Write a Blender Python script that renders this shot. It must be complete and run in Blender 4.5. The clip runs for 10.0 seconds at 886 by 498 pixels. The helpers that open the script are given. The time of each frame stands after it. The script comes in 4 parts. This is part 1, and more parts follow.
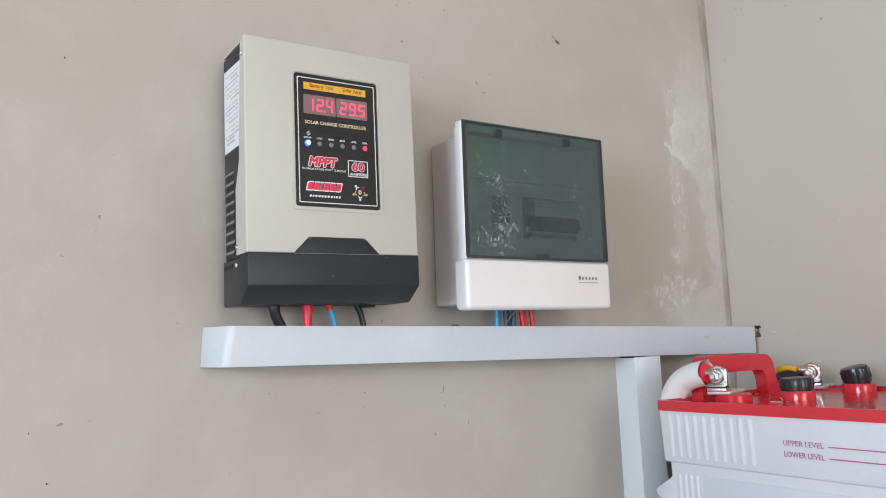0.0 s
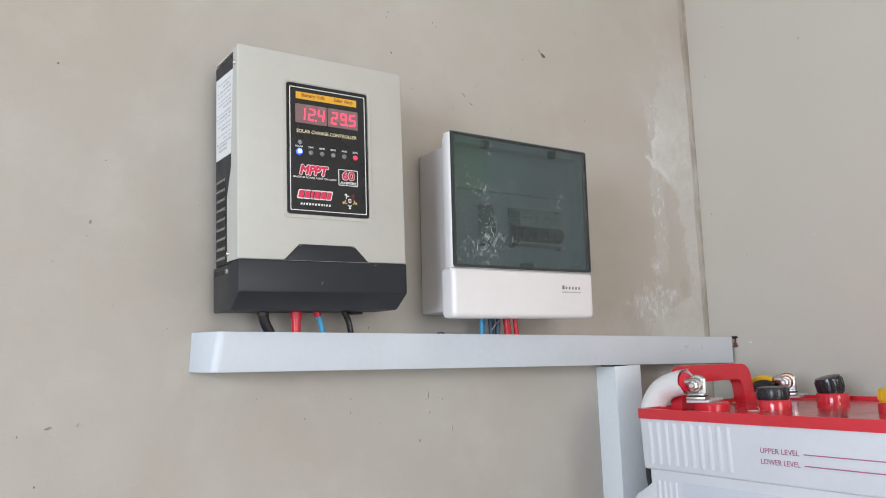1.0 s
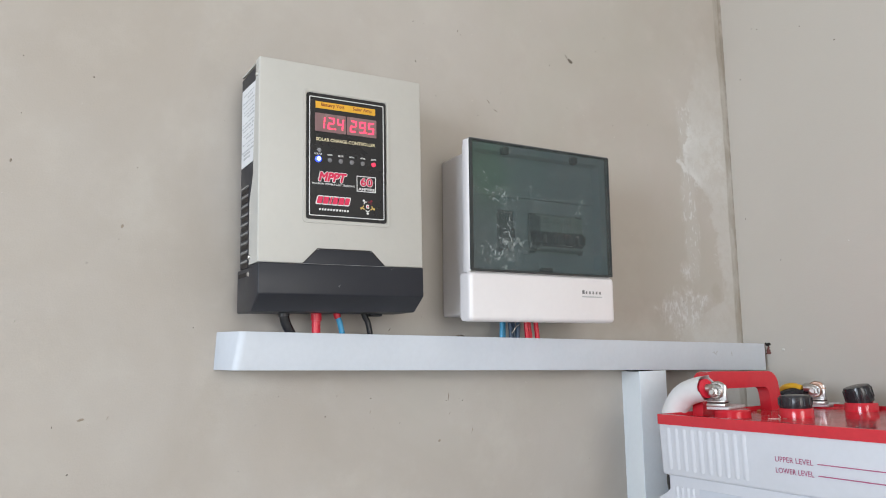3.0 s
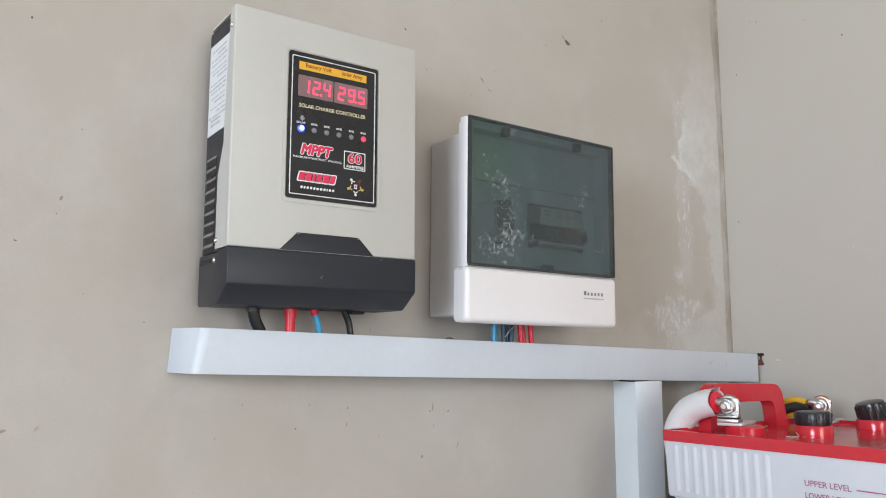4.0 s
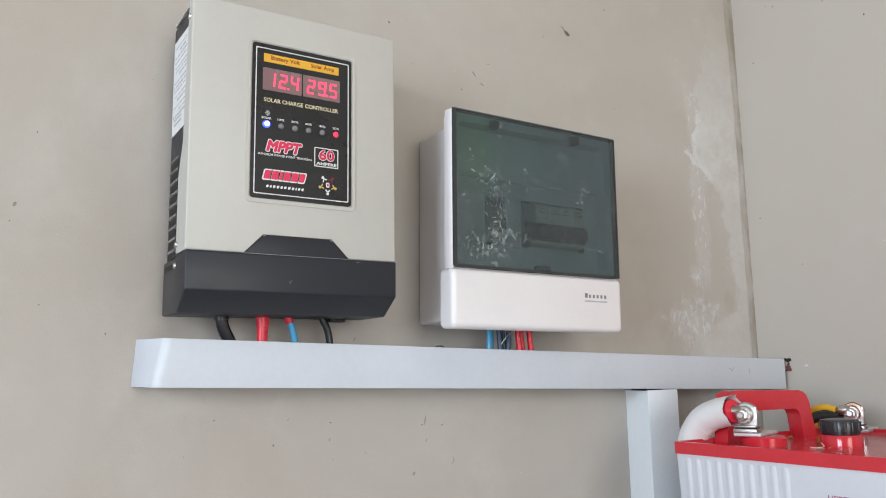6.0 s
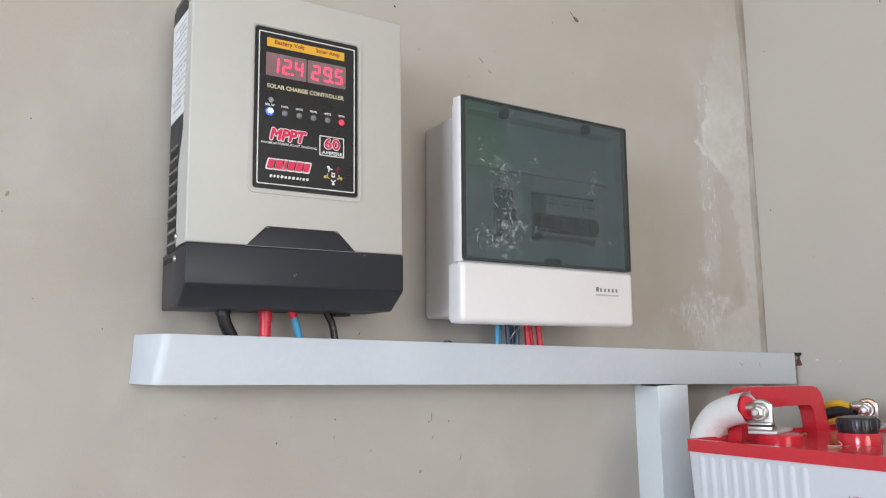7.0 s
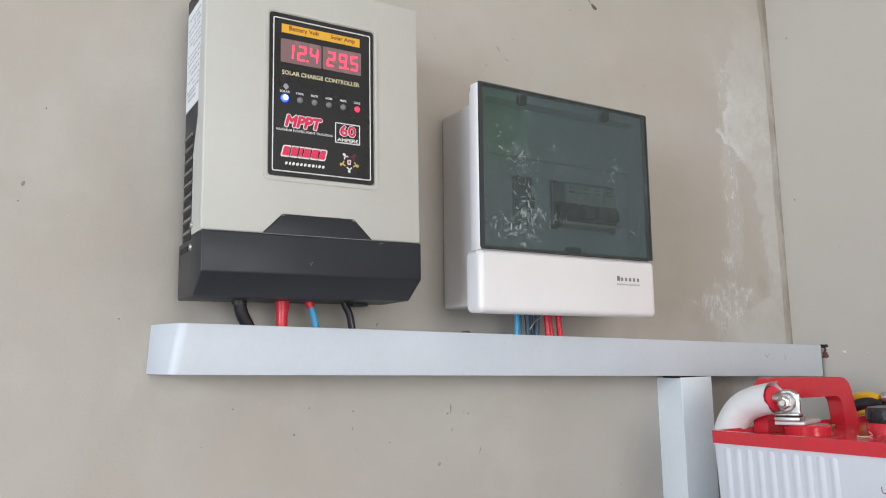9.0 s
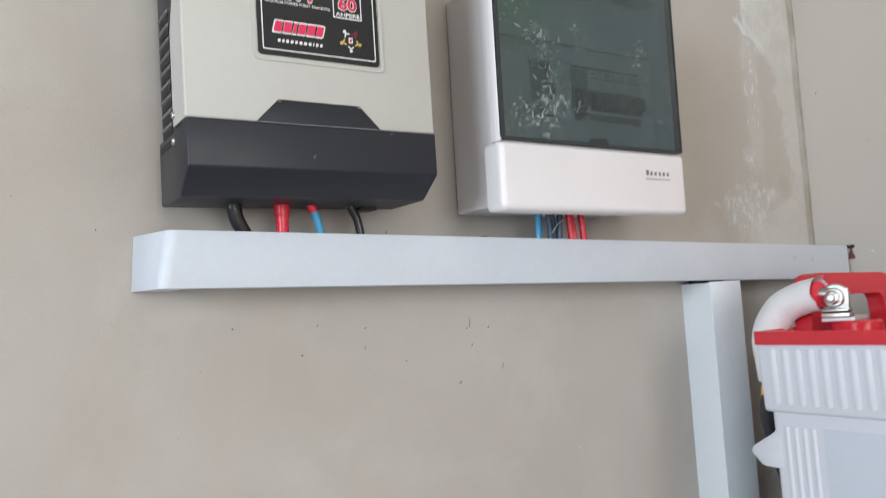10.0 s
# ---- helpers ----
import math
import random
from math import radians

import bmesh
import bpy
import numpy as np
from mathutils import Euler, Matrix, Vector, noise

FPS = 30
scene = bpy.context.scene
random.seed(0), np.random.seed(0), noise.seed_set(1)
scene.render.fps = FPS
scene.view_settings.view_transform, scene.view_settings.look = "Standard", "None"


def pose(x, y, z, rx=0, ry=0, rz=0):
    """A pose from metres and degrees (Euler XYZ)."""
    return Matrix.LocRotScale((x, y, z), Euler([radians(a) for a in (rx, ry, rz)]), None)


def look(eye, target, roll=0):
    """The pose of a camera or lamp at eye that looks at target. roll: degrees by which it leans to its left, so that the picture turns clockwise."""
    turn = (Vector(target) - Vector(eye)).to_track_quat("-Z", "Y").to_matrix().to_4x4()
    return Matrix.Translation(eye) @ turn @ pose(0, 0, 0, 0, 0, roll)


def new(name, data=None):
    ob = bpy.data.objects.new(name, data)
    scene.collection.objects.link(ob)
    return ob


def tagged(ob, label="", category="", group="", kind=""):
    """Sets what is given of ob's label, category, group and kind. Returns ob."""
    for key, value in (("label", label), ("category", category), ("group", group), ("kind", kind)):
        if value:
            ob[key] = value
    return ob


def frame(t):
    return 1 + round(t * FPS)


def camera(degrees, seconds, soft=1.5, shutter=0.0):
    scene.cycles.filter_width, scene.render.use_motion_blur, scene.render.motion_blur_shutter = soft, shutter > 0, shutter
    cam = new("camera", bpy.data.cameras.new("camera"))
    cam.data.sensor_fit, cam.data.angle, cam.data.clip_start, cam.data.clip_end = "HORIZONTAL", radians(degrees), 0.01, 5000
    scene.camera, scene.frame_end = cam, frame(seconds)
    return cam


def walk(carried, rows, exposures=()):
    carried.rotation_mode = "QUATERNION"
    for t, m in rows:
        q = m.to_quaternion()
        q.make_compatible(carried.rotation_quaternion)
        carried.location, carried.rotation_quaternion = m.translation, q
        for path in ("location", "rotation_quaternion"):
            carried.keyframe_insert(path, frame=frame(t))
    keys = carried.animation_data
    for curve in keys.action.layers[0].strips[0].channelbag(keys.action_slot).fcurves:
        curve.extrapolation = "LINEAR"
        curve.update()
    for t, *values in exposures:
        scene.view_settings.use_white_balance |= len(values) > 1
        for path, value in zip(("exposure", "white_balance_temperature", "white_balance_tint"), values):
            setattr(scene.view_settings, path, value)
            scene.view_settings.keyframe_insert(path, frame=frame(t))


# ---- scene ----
cam = camera(59.7, 10.0, soft=1.0, shutter=0.3)
PATH = [
    (0, (-0.0229, -0.0348, 0.5063), (0.5143, 0.8009, 0.6200), -2.51),
    (0.5, (-0.0350, -0.0388, 0.5020), (0.5190, 0.7845, 0.6255), -1.65),
    (1, (-0.0401, -0.0411, 0.5062), (0.5205, 0.7779, 0.6288), -2.01),
    (1.5, (-0.0465, -0.0416, 0.5073), (0.5034, 0.7833, 0.6383), -1.95),
    (2, (-0.0423, -0.0495, 0.5076), (0.5045, 0.7774, 0.6387), -2.13),
    (2.5, (-0.0253, -0.0801, 0.5067), (0.4814, 0.7718, 0.6395), -1.67),
    (2.7, (-0.0157, -0.0931, 0.5067), (0.4739, 0.7699, 0.6309), -1.37),
    (3.8, (-0.0037, 0.0135, 0.5049), (0.5456, 0.8376, 0.6431), 0.08),
    (4, (-0.0037, 0.0468, 0.5075), (0.5615, 0.8615, 0.6372), 0.06),
    (4.5, (-0.0011, 0.0576, 0.5119), (0.5521, 0.8740, 0.6777), -0.76),
    (5, (0.0320, 0.0359, 0.5094), (0.5533, 0.8731, 0.6750), 0.26),
    (5.5, (0.0692, 0.0452, 0.5019), (0.6033, 0.8763, 0.6570), -0.99),
    (5.7, (0.0718, 0.0503, 0.4995), (0.5919, 0.8899, 0.6560), -0.95),
    (6.8, (0.0794, 0.0905, 0.5023), (0.6116, 0.9269, 0.6332), -1.02),
    (7, (0.0758, 0.0898, 0.5062), (0.6038, 0.9280, 0.6429), -0.84),
    (7.5, (0.0698, 0.0922, 0.5133), (0.5877, 0.9344, 0.6628), -0.91),
    (8, (0.0760, 0.0939, 0.5039), (0.6023, 0.9300, 0.6588), -1.24),
    (8.5, (0.0753, 0.0945, 0.5017), (0.5802, 0.9445, 0.6521), -1.92),
    (9, (0.0819, 0.1003, 0.4952), (0.5901, 0.9502, 0.6342), -1.11),
    (9.5, (0.0788, 0.1337, 0.4820), (0.6150, 0.9700, 0.5966), -1.04),
    (10, (0.0918, 0.1920, 0.4636), (0.6289, 1.0328, 0.5307), -3.73),
]
walk(cam, [(t, look(eye, target, roll)) for t, eye, target, roll in PATH])

# ---- light ----
world = bpy.data.worlds.new("sky")
scene.world = world
world.use_nodes = True
sky = world.node_tree.nodes.new("ShaderNodeTexSky")
sky.sky_type, sky.sun_disc = "NISHITA", False
sky.sun_elevation, sky.sun_rotation = radians(50), radians(200)
world.node_tree.links.new(sky.outputs[0], world.node_tree.nodes["Background"].inputs[0])
world.node_tree.nodes["Background"].inputs[1].default_value = 0.1
scene.view_settings.exposure = 0.0


def daylight(name, place, target, width, height, watts, colour):
    data = bpy.data.lights.new(name, "AREA")
    data.shape, data.size, data.size_y, data.energy, data.color = "RECTANGLE", width, height, watts, colour
    new(name, data).matrix_world = look(place, target)


# main light from the left; the doorway that holds it is unseen and assumed
daylight("doorway_daylight", (-2.38, -0.70, 0.90), (0.0, -0.70, 0.90), 1.2, 1.0, 69, (0.785, 0.885, 1.0))
# added frontal fill from an unseen opening, to lift the shaded faces
daylight("front_fill", (-0.05, -2.68, 0.95), (-0.05, 0.0, 0.95), 1.4, 1.5, 38.5, (1.0, 0.978, 0.925))


# ---- materials ----
class Nodes:
    """A small builder of node materials."""

    def __init__(self, name):
        self.mat = bpy.data.materials.new(name)
        self.mat.use_nodes = True
        self.tree = self.mat.node_tree
        self.bsdf = self.tree.nodes["Principled BSDF"]
        self.out = self.tree.nodes["Material Output"]
        self.where = self.tree.nodes.new("ShaderNodeTexCoord").outputs["Object"]

    def add(self, kind, values=()):
        n = self.tree.nodes.new(kind)
        self.fill(n, values)
        return n

    def fill(self, n, values):
        for key, value in values:
            if isinstance(value, bpy.types.NodeSocket):
                self.tree.links.new(value, n.inputs[key])
            else:
                n.inputs[key].default_value = value

    def link(self, a, b):
        self.tree.links.new(a, b)

    def noise(self, scale, detail=4.0, rough=0.55, where=None, distortion=0.0):
        return self.add("ShaderNodeTexNoise", (("Vector", where or self.where), ("Scale", scale), ("Detail", detail), ("Roughness", rough), ("Distortion", distortion))).outputs["Fac"]

    def math(self, op, a, b=0.0, c=0.0, clamp=False):
        n = self.add("ShaderNodeMath", ((0, a), (1, b), (2, c)))
        n.operation, n.use_clamp = op, clamp
        return n.outputs[0]

    def ramp(self, value, low, high, to_low=0.0, to_high=1.0):
        n = self.add("ShaderNodeMapRange")
        n.interpolation_type = "SMOOTHSTEP"
        self.fill(n, (("Value", value), ("From Min", low), ("From Max", high), ("To Min", to_low), ("To Max", to_high)))
        return n.outputs[0]

    def mix(self, fac, a, b, blend="MIX"):
        n = self.add("ShaderNodeMix")
        n.data_type, n.blend_type = "RGBA", blend
        self.fill(n, ((0, fac), (6, a), (7, b)))
        return n.outputs[2]

    def profile(self, value, low, high, pairs):
        """A value that follows another through (input, output) pairs."""
        n = self.add("ShaderNodeValToRGB", ((0, self.math("MULTIPLY_ADD", value, 1 / (high - low), -low / (high - low), True)),))
        stops = n.color_ramp.elements
        for k, (a, b) in enumerate(pairs):
            spot = (a - low) / (high - low)
            stop = stops[k] if k < 1 else stops.new(spot)
            stop.position, stop.color = spot, (b / 2, b / 2, b / 2, 1)
        stops.remove(stops[-1])
        return self.math("MULTIPLY", n.outputs[0], 2.0)

    def stretch(self, x, y, z):
        return self.add("ShaderNodeMapping", (("Vector", self.where), ("Scale", (x, y, z)))).outputs[0]

    def axes(self):
        return self.add("ShaderNodeSeparateXYZ", ((0, self.where),)).outputs

    def bump(self, height, strength, distance):
        n = self.add("ShaderNodeBump", (("Height", height), ("Strength", strength), ("Distance", distance)))
        self.link(n.outputs[0], self.bsdf.inputs["Normal"])


def rgb(r, g, b):
    return (r, g, b, 1.0)


def coated(name, colour, rough=0.5, metal=0.0, wear=0.12, grain=900.0, relief=0.0002, specular=0.5, emit=None, power=0.0):
    """Paint, plastic or metal with faint dirt at two scales and a fine grain."""
    m = Nodes(name)
    dark = tuple(c * (1 - wear) for c in colour)
    light = tuple(min(1.0, c * (1 + wear * 0.5)) for c in colour)
    coarse, fine = m.noise(14, 5), m.noise(160, 3)
    m.link(m.mix(m.ramp(m.math("MULTIPLY_ADD", fine, 0.35, m.math("MULTIPLY", coarse, 0.65)), 0.3, 0.7), rgb(*dark), rgb(*light)), m.bsdf.inputs["Base Color"])
    m.link(m.ramp(coarse, 0.3, 0.7, max(rough - 0.07, 0.03), min(rough + 0.08, 1.0)), m.bsdf.inputs["Roughness"])
    m.bsdf.inputs["Metallic"].default_value = metal
    m.bsdf.inputs["Specular IOR Level"].default_value = specular
    if relief:
        m.bump(m.noise(grain, 2), 0.35, relief)
    if emit:
        m.bsdf.inputs["Emission Color"].default_value = rgb(*emit)
        m.bsdf.inputs["Emission Strength"].default_value = power
    return m.mat


def plaster(name, salt):
    """Grey-beige cement plaster: clouds, trowel sweeps, sand grain; salt: damp bloom beside the corner."""
    m = Nodes(name)
    cloud = m.noise(3.2, 5, 0.6, distortion=0.6)
    blot = m.noise(11, 6, 0.62)
    sweep = m.noise(5.5, 4, 0.55, m.stretch(1.0, 1.0, 0.8), 0.9)
    grain = m.noise(420, 3, 0.7)
    tone = m.mix(m.ramp(cloud, 0.3, 0.7), rgb(0.442, 0.400, 0.358), rgb(0.492, 0.458, 0.424))
    tone = m.mix(m.ramp(blot, 0.45, 0.75, 0.0, 0.5), tone, rgb(0.545, 0.517, 0.475))
    tone = m.mix(m.ramp(sweep, 0.50, 0.72, 0.0, 0.45), tone, rgb(0.464, 0.420, 0.376))
    patch = m.noise(2.1, 4, 0.55, distortion=0.8)
    tone = m.mix(m.ramp(patch, 0.52, 0.68, 0.0, 0.55), tone, rgb(0.472, 0.427, 0.386))
    tone = m.mix(m.ramp(patch, 0.47, 0.34, 0.0, 0.55), tone, rgb(0.465, 0.442, 0.396))
    tone = m.mix(m.ramp(grain, 0.55, 0.8, 0.0, 0.10), tone, rgb(0.34, 0.315, 0.27))
    height = m.math("MULTIPLY_ADD", grain, 0.10, m.math("MULTIPLY_ADD", blot, 0.35, m.math("MULTIPLY", sweep, 0.5)))
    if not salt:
        # paler mix puts light the side wall lacks into its colour
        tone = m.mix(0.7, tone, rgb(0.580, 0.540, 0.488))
    if salt:
        x, y, z = m.axes()
        speckle = m.noise(30, 7, 0.72)
        ragged = m.noise(42, 9, 0.74, distortion=0.4)
        flakes = m.noise(120, 6, 0.72, m.stretch(1.0, 1.0, 0.45))
        wide = m.noise(11, 5, 0.62)
        # grey-white bloom between a ragged left edge, which wanders with the height, and the corner
        left = m.profile(z, 0.50, 1.06, ((0.50, 0.955), (0.54, 0.960), (0.575, 1.068), (0.61, 1.068), (0.64, 1.052), (0.70, 1.050), (0.755, 1.022), (0.782, 1.000), (0.805, 0.966), (0.835, 0.976), (0.855, 1.000), (0.92, 0.998), (0.97, 1.020), (1.05, 1.05)))
        amount = m.profile(z, 0.50, 1.06, ((0.50, 0.55), (0.56, 0.45), (0.63, 0.72), (0.72, 0.62), (0.79, 0.95), (0.86, 0.92), (0.91, 0.60), (0.96, 0.40), (1.02, 0.0)))
        past = m.math("SUBTRACT", m.math("MULTIPLY_ADD", ragged, 0.080, m.math("MULTIPLY_ADD", wide, 0.080, m.math("ADD", x, -0.080))), left)
        pale = m.math("MULTIPLY", m.math("MULTIPLY", m.ramp(past, -0.003, 0.010), amount), m.ramp(speckle, 0.36, 0.60, 0.42, 1.0))
        crust = m.math("MULTIPLY", m.math("MULTIPLY", m.ramp(past, 0.000, 0.006), m.ramp(past, 0.048, 0.014)), m.math("MULTIPLY", m.ramp(z, 0.765, 0.785), m.ramp(z, 0.890, 0.840)))
        crust = m.math("MULTIPLY", crust, m.ramp(ragged, 0.36, 0.55))
        # a column of flaked crumbs and a cloudy patch at its foot
        off = m.math("ABSOLUTE", m.math("SUBTRACT", m.math("MULTIPLY_ADD", wide, 0.05, m.math("ADD", x, -0.025)), 0.994))
        column = m.math("MULTIPLY", m.ramp(off, 0.022, 0.008), m.math("MULTIPLY", m.ramp(z, 0.935, 0.88), m.ramp(z, 0.59, 0.63)))
        crumbs = m.math("MULTIPLY", column, m.ramp(flakes, 0.545, 0.600))

        def cloud_at(cx, cz, rx, rz):
            u, w = m.math("MULTIPLY_ADD", x, 1 / rx, -cx / rx), m.math("MULTIPLY_ADD", z, 1 / rz, -cz / rz)
            far = m.math("SQRT", m.math("MULTIPLY_ADD", u, u, m.math("MULTIPLY", w, w)))
            return m.ramp(m.math("MULTIPLY_ADD", ragged, 1.5, m.math("MULTIPLY_ADD", far, -1.0, -0.15)), -0.15, 0.35)

        foot = m.math("MAXIMUM", cloud_at(0.960, 0.558, 0.085, 0.060), m.math("MAXIMUM", cloud_at(0.978, 0.625, 0.022, 0.024), cloud_at(1.010, 0.575, 0.030, 0.022)))
        foot_white = m.math("MULTIPLY", foot, m.ramp(flakes, 0.47, 0.60, 0.10, 1.0))
        damp = cloud_at(1.046, 0.590, 0.022, 0.030)
        veil = m.math("MULTIPLY", m.math("MAXIMUM", column, foot), 0.38)
        tone = m.mix(m.math("MULTIPLY", m.math("MAXIMUM", pale, veil), m.ramp(blot, 0.3, 0.7, 0.70, 1.0)), tone, rgb(0.610, 0.606, 0.590))
        tone = m.mix(m.math("MULTIPLY", damp, 0.45), tone, rgb(0.40, 0.355, 0.30))
        bloom = m.math("MAXIMUM", m.math("MAXIMUM", m.math("MULTIPLY", crust, 0.80), m.math("MULTIPLY", crumbs, 0.85)), m.math("MULTIPLY", foot_white, 0.85))
        tone = m.mix(m.math("MULTIPLY", bloom, 0.85), tone, rgb(0.72, 0.725, 0.72))
        # a darker strip along the corner, and the corner's faint shadow painted as a line
        wander = m.math("MULTIPLY_ADD", m.noise(9, 4, 0.6), 0.012, -0.006)
        lean = m.ramp(z, 0.90, 1.10, 0.0, 0.007)
        beside_corner = m.math("ADD", m.math("ADD", x, wander), lean)
        strip = m.math("MULTIPLY", m.ramp(beside_corner, 1.0865, 1.0905), m.ramp(m.noise(22, 5, 0.65, m.stretch(1.0, 1.0, 0.35)), 0.34, 0.64, 0.20, 1.0))
        tone = m.mix(m.math("MULTIPLY", strip, 0.80), tone, rgb(0.310, 0.275, 0.225))
        line = m.math("MULTIPLY", m.ramp(beside_corner, 1.0985, 1.1015), m.ramp(m.noise(34, 4), 0.40, 0.54))
        tone = m.mix(m.math("MULTIPLY", line, 0.30), tone, rgb(0.17, 0.15, 0.12))
        height = m.math("MULTIPLY_ADD", bloom, 0.6, height)
        height = m.math("MULTIPLY_ADD", line, -0.25, height)
    m.link(tone, m.bsdf.inputs["Base Color"])
    m.bsdf.inputs["Roughness"].default_value = 0.88
    m.bsdf.inputs["Specular IOR Level"].default_value = 0.25
    m.bump(height, 0.5, 0.004)
    return m.mat


def smoked(name):
    """Smoked green-grey clear plastic with faint smears and a painted green reflection."""
    m = Nodes(name)
    tree = m.tree
    film = m.math("MULTIPLY", m.ramp(m.noise(60, 6, 0.7), 0.56, 0.75), m.ramp(m.noise(14, 3), 0.45, 0.65))
    haze = m.noise(6, 3, 0.5)
    x, y, z = m.axes()
    left = m.ramp(x, 0.02, -0.05, 0.25, 1.0)
    # reflected greenery at the upper left, put into the plastic's colour
    green_reflection = m.math("MULTIPLY", m.ramp(m.noise(9, 3, 0.5), 0.35, 0.60), m.math("MULTIPLY", m.ramp(x, 0.03, -0.07), m.ramp(z, 0.0, 0.06)))
    clear = m.add("ShaderNodeBsdfTransparent", ((0, m.mix(green_reflection, rgb(0.596, 0.672, 0.684), rgb(0.550, 0.690, 0.628))),))
    body = m.add("ShaderNodeBsdfDiffuse", ((0, rgb(0.112, 0.134, 0.138)),))
    veil = m.add("ShaderNodeMixShader", ((0, m.ramp(haze, 0.3, 0.7, 0.19, 0.27)), (1, clear.outputs[0]), (2, body.outputs[0])))
    gloss = m.add("ShaderNodeBsdfGlossy", ((0, rgb(1, 1, 1)), ("Roughness", 0.06)))
    facing = m.add("ShaderNodeLayerWeight", ((0, 0.5),)).outputs["Facing"]
    sheen = m.math("MULTIPLY_ADD", m.math("POWER", facing, 4.0), 0.5, 0.035)
    pane = m.add("ShaderNodeMixShader", ((0, sheen), (1, veil.outputs[0]), (2, gloss.outputs[0])))
    white = m.add("ShaderNodeBsdfDiffuse", ((0, rgb(0.62, 0.66, 0.64)),))
    curl = m.math("ABSOLUTE", m.math("SUBTRACT", m.noise(75, 3, 0.6, distortion=1.2), 0.5))
    curl = m.math("MULTIPLY", m.math("MULTIPLY", m.ramp(curl, 0.016, 0.004), m.ramp(m.noise(120, 2), 0.50, 0.62)), m.math("MULTIPLY", left, m.ramp(m.noise(24, 3), 0.46, 0.60)))
    smear = m.math("MULTIPLY", m.ramp(m.noise(95, 7, 0.78, distortion=0.8), 0.51, 0.63), m.math("MULTIPLY", m.ramp(m.noise(21, 3, 0.6), 0.44, 0.60), m.math("MULTIPLY", left, m.ramp(z, 0.075, 0.030))))
    film = m.math("MAXIMUM", m.math("MULTIPLY", film, 0.12), m.math("MAXIMUM", m.math("MULTIPLY", curl, 0.34), m.math("MULTIPLY", smear, 0.42)))
    both = m.add("ShaderNodeMixShader", ((0, film), (1, pane.outputs[0]), (2, white.outputs[0])))
    tree.nodes.remove(m.bsdf)
    m.link(both.outputs[0], m.out.inputs[0])
    return m.mat


PLASTER_SALT = plaster("cement_plaster_with_bloom", True)
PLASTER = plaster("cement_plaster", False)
# unseen floor kept pale so that it throws fill light upwards
CONCRETE = coated("cement_floor", (0.56, 0.535, 0.50), 0.85, wear=0.3, grain=300, relief=0.001, specular=0.25)
CREAM = coated("cream_powder_coat", (0.530, 0.520, 0.488), 0.42, wear=0.03, grain=1400, relief=0.00008)
BLACK_COAT = coated("black_powder_coat", (0.0180, 0.0202, 0.0285), 0.44, wear=0.0, relief=0, specular=0.43)
SLATE = coated("grey_louvre", (0.25, 0.25, 0.252), 0.36, wear=0.2)
PANEL_BLACK = coated("black_printed_film", (0.012, 0.012, 0.014), 0.3, wear=0.1, relief=0)
INK_WHITE = coated("white_ink", (0.78, 0.78, 0.78), 0.5, wear=0.04, relief=0)
INK_YELLOW = coated("amber_ink", (0.80, 0.43, 0.035), 0.5, wear=0.05, relief=0)
INK_PALE = coated("pale_yellow_ink", (0.72, 0.64, 0.42), 0.5, wear=0.05, relief=0)
INK_BROWN = coated("dark_red_ink", (0.22, 0.03, 0.02), 0.5, wear=0.05, relief=0)
INK_RED = coated("red_ink", (0.70, 0.03, 0.10), 0.5, wear=0.05, relief=0)
INK_PINK = coated("pink_red_ink", (0.44, 0.085, 0.20), 0.6, wear=0.2, relief=0)
INK_GOLD = coated("gold_ink", (0.62, 0.45, 0.13), 0.5, wear=0.05, relief=0)
INK_DARK_RED = coated("deep_red_ink", (0.20, 0.012, 0.03), 0.5, wear=0.05, relief=0)
INK_GREY = coated("grey_ink", (0.16, 0.16, 0.17), 0.6, wear=0.1, relief=0)
INK_DULL = coated("dull_grey_ink", (0.24, 0.24, 0.25), 0.6, wear=0.3, relief=0)
INK_MID = coated("faint_grey_ink", (0.50, 0.51, 0.53), 0.6, wear=0.2, relief=0)
PAPER = coated("white_sticker", (0.74, 0.75, 0.77), 0.55, wear=0.03, relief=0)
WINDOW_RED = coated("dull_red_display_window", (0.25, 0.150, 0.155), 0.25, wear=0.1, relief=0)
SEGMENT = coated("lit_red_segment", (0.5, 0.02, 0.03), 0.4, relief=0, emit=(1.0, 0.040, 0.105), power=2.5)
LED_BLUE = coated("lit_blue_lens", (0.1, 0.15, 0.6), 0.3, relief=0, emit=(0.02, 0.05, 1.0), power=3.4)
LED_CORE = coated("glowing_core", (0.6, 0.7, 1.0), 0.3, relief=0, emit=(0.32, 0.52, 1.0), power=3.4)
LED_RED = coated("lit_red_lens", (0.5, 0.03, 0.05), 0.3, relief=0, emit=(1.0, 0.05, 0.13), power=0.9)
LED_OFF = coated("clear_grey_lens", (0.22, 0.22, 0.23), 0.2, relief=0)
ABS_WHITE = coated("white_abs_plastic", (0.80, 0.772, 0.785), 0.35, wear=0.02, relief=0.00005)
PVC = coated("bluish_white_pvc", (0.640, 0.684, 0.754), 0.5, wear=0.04, relief=0.00005)
# two lighter copies of the PVC: light on the upright's front and side, as colour
PVC_LIT_FRONT = coated("lit_front_pvc", (0.78, 0.842, 0.90), 0.38, wear=0.04, relief=0.00005)
PVC_LIT_SIDE = coated("lit_side_pvc", (0.83, 0.88, 0.92), 0.38, wear=0.03, relief=0.00005)
SMOKED = smoked("smoked_clear_plastic")
FILM = coated("whitish_film", (0.30, 0.335, 0.335), 0.3, wear=0.6, grain=200, relief=0.0004)
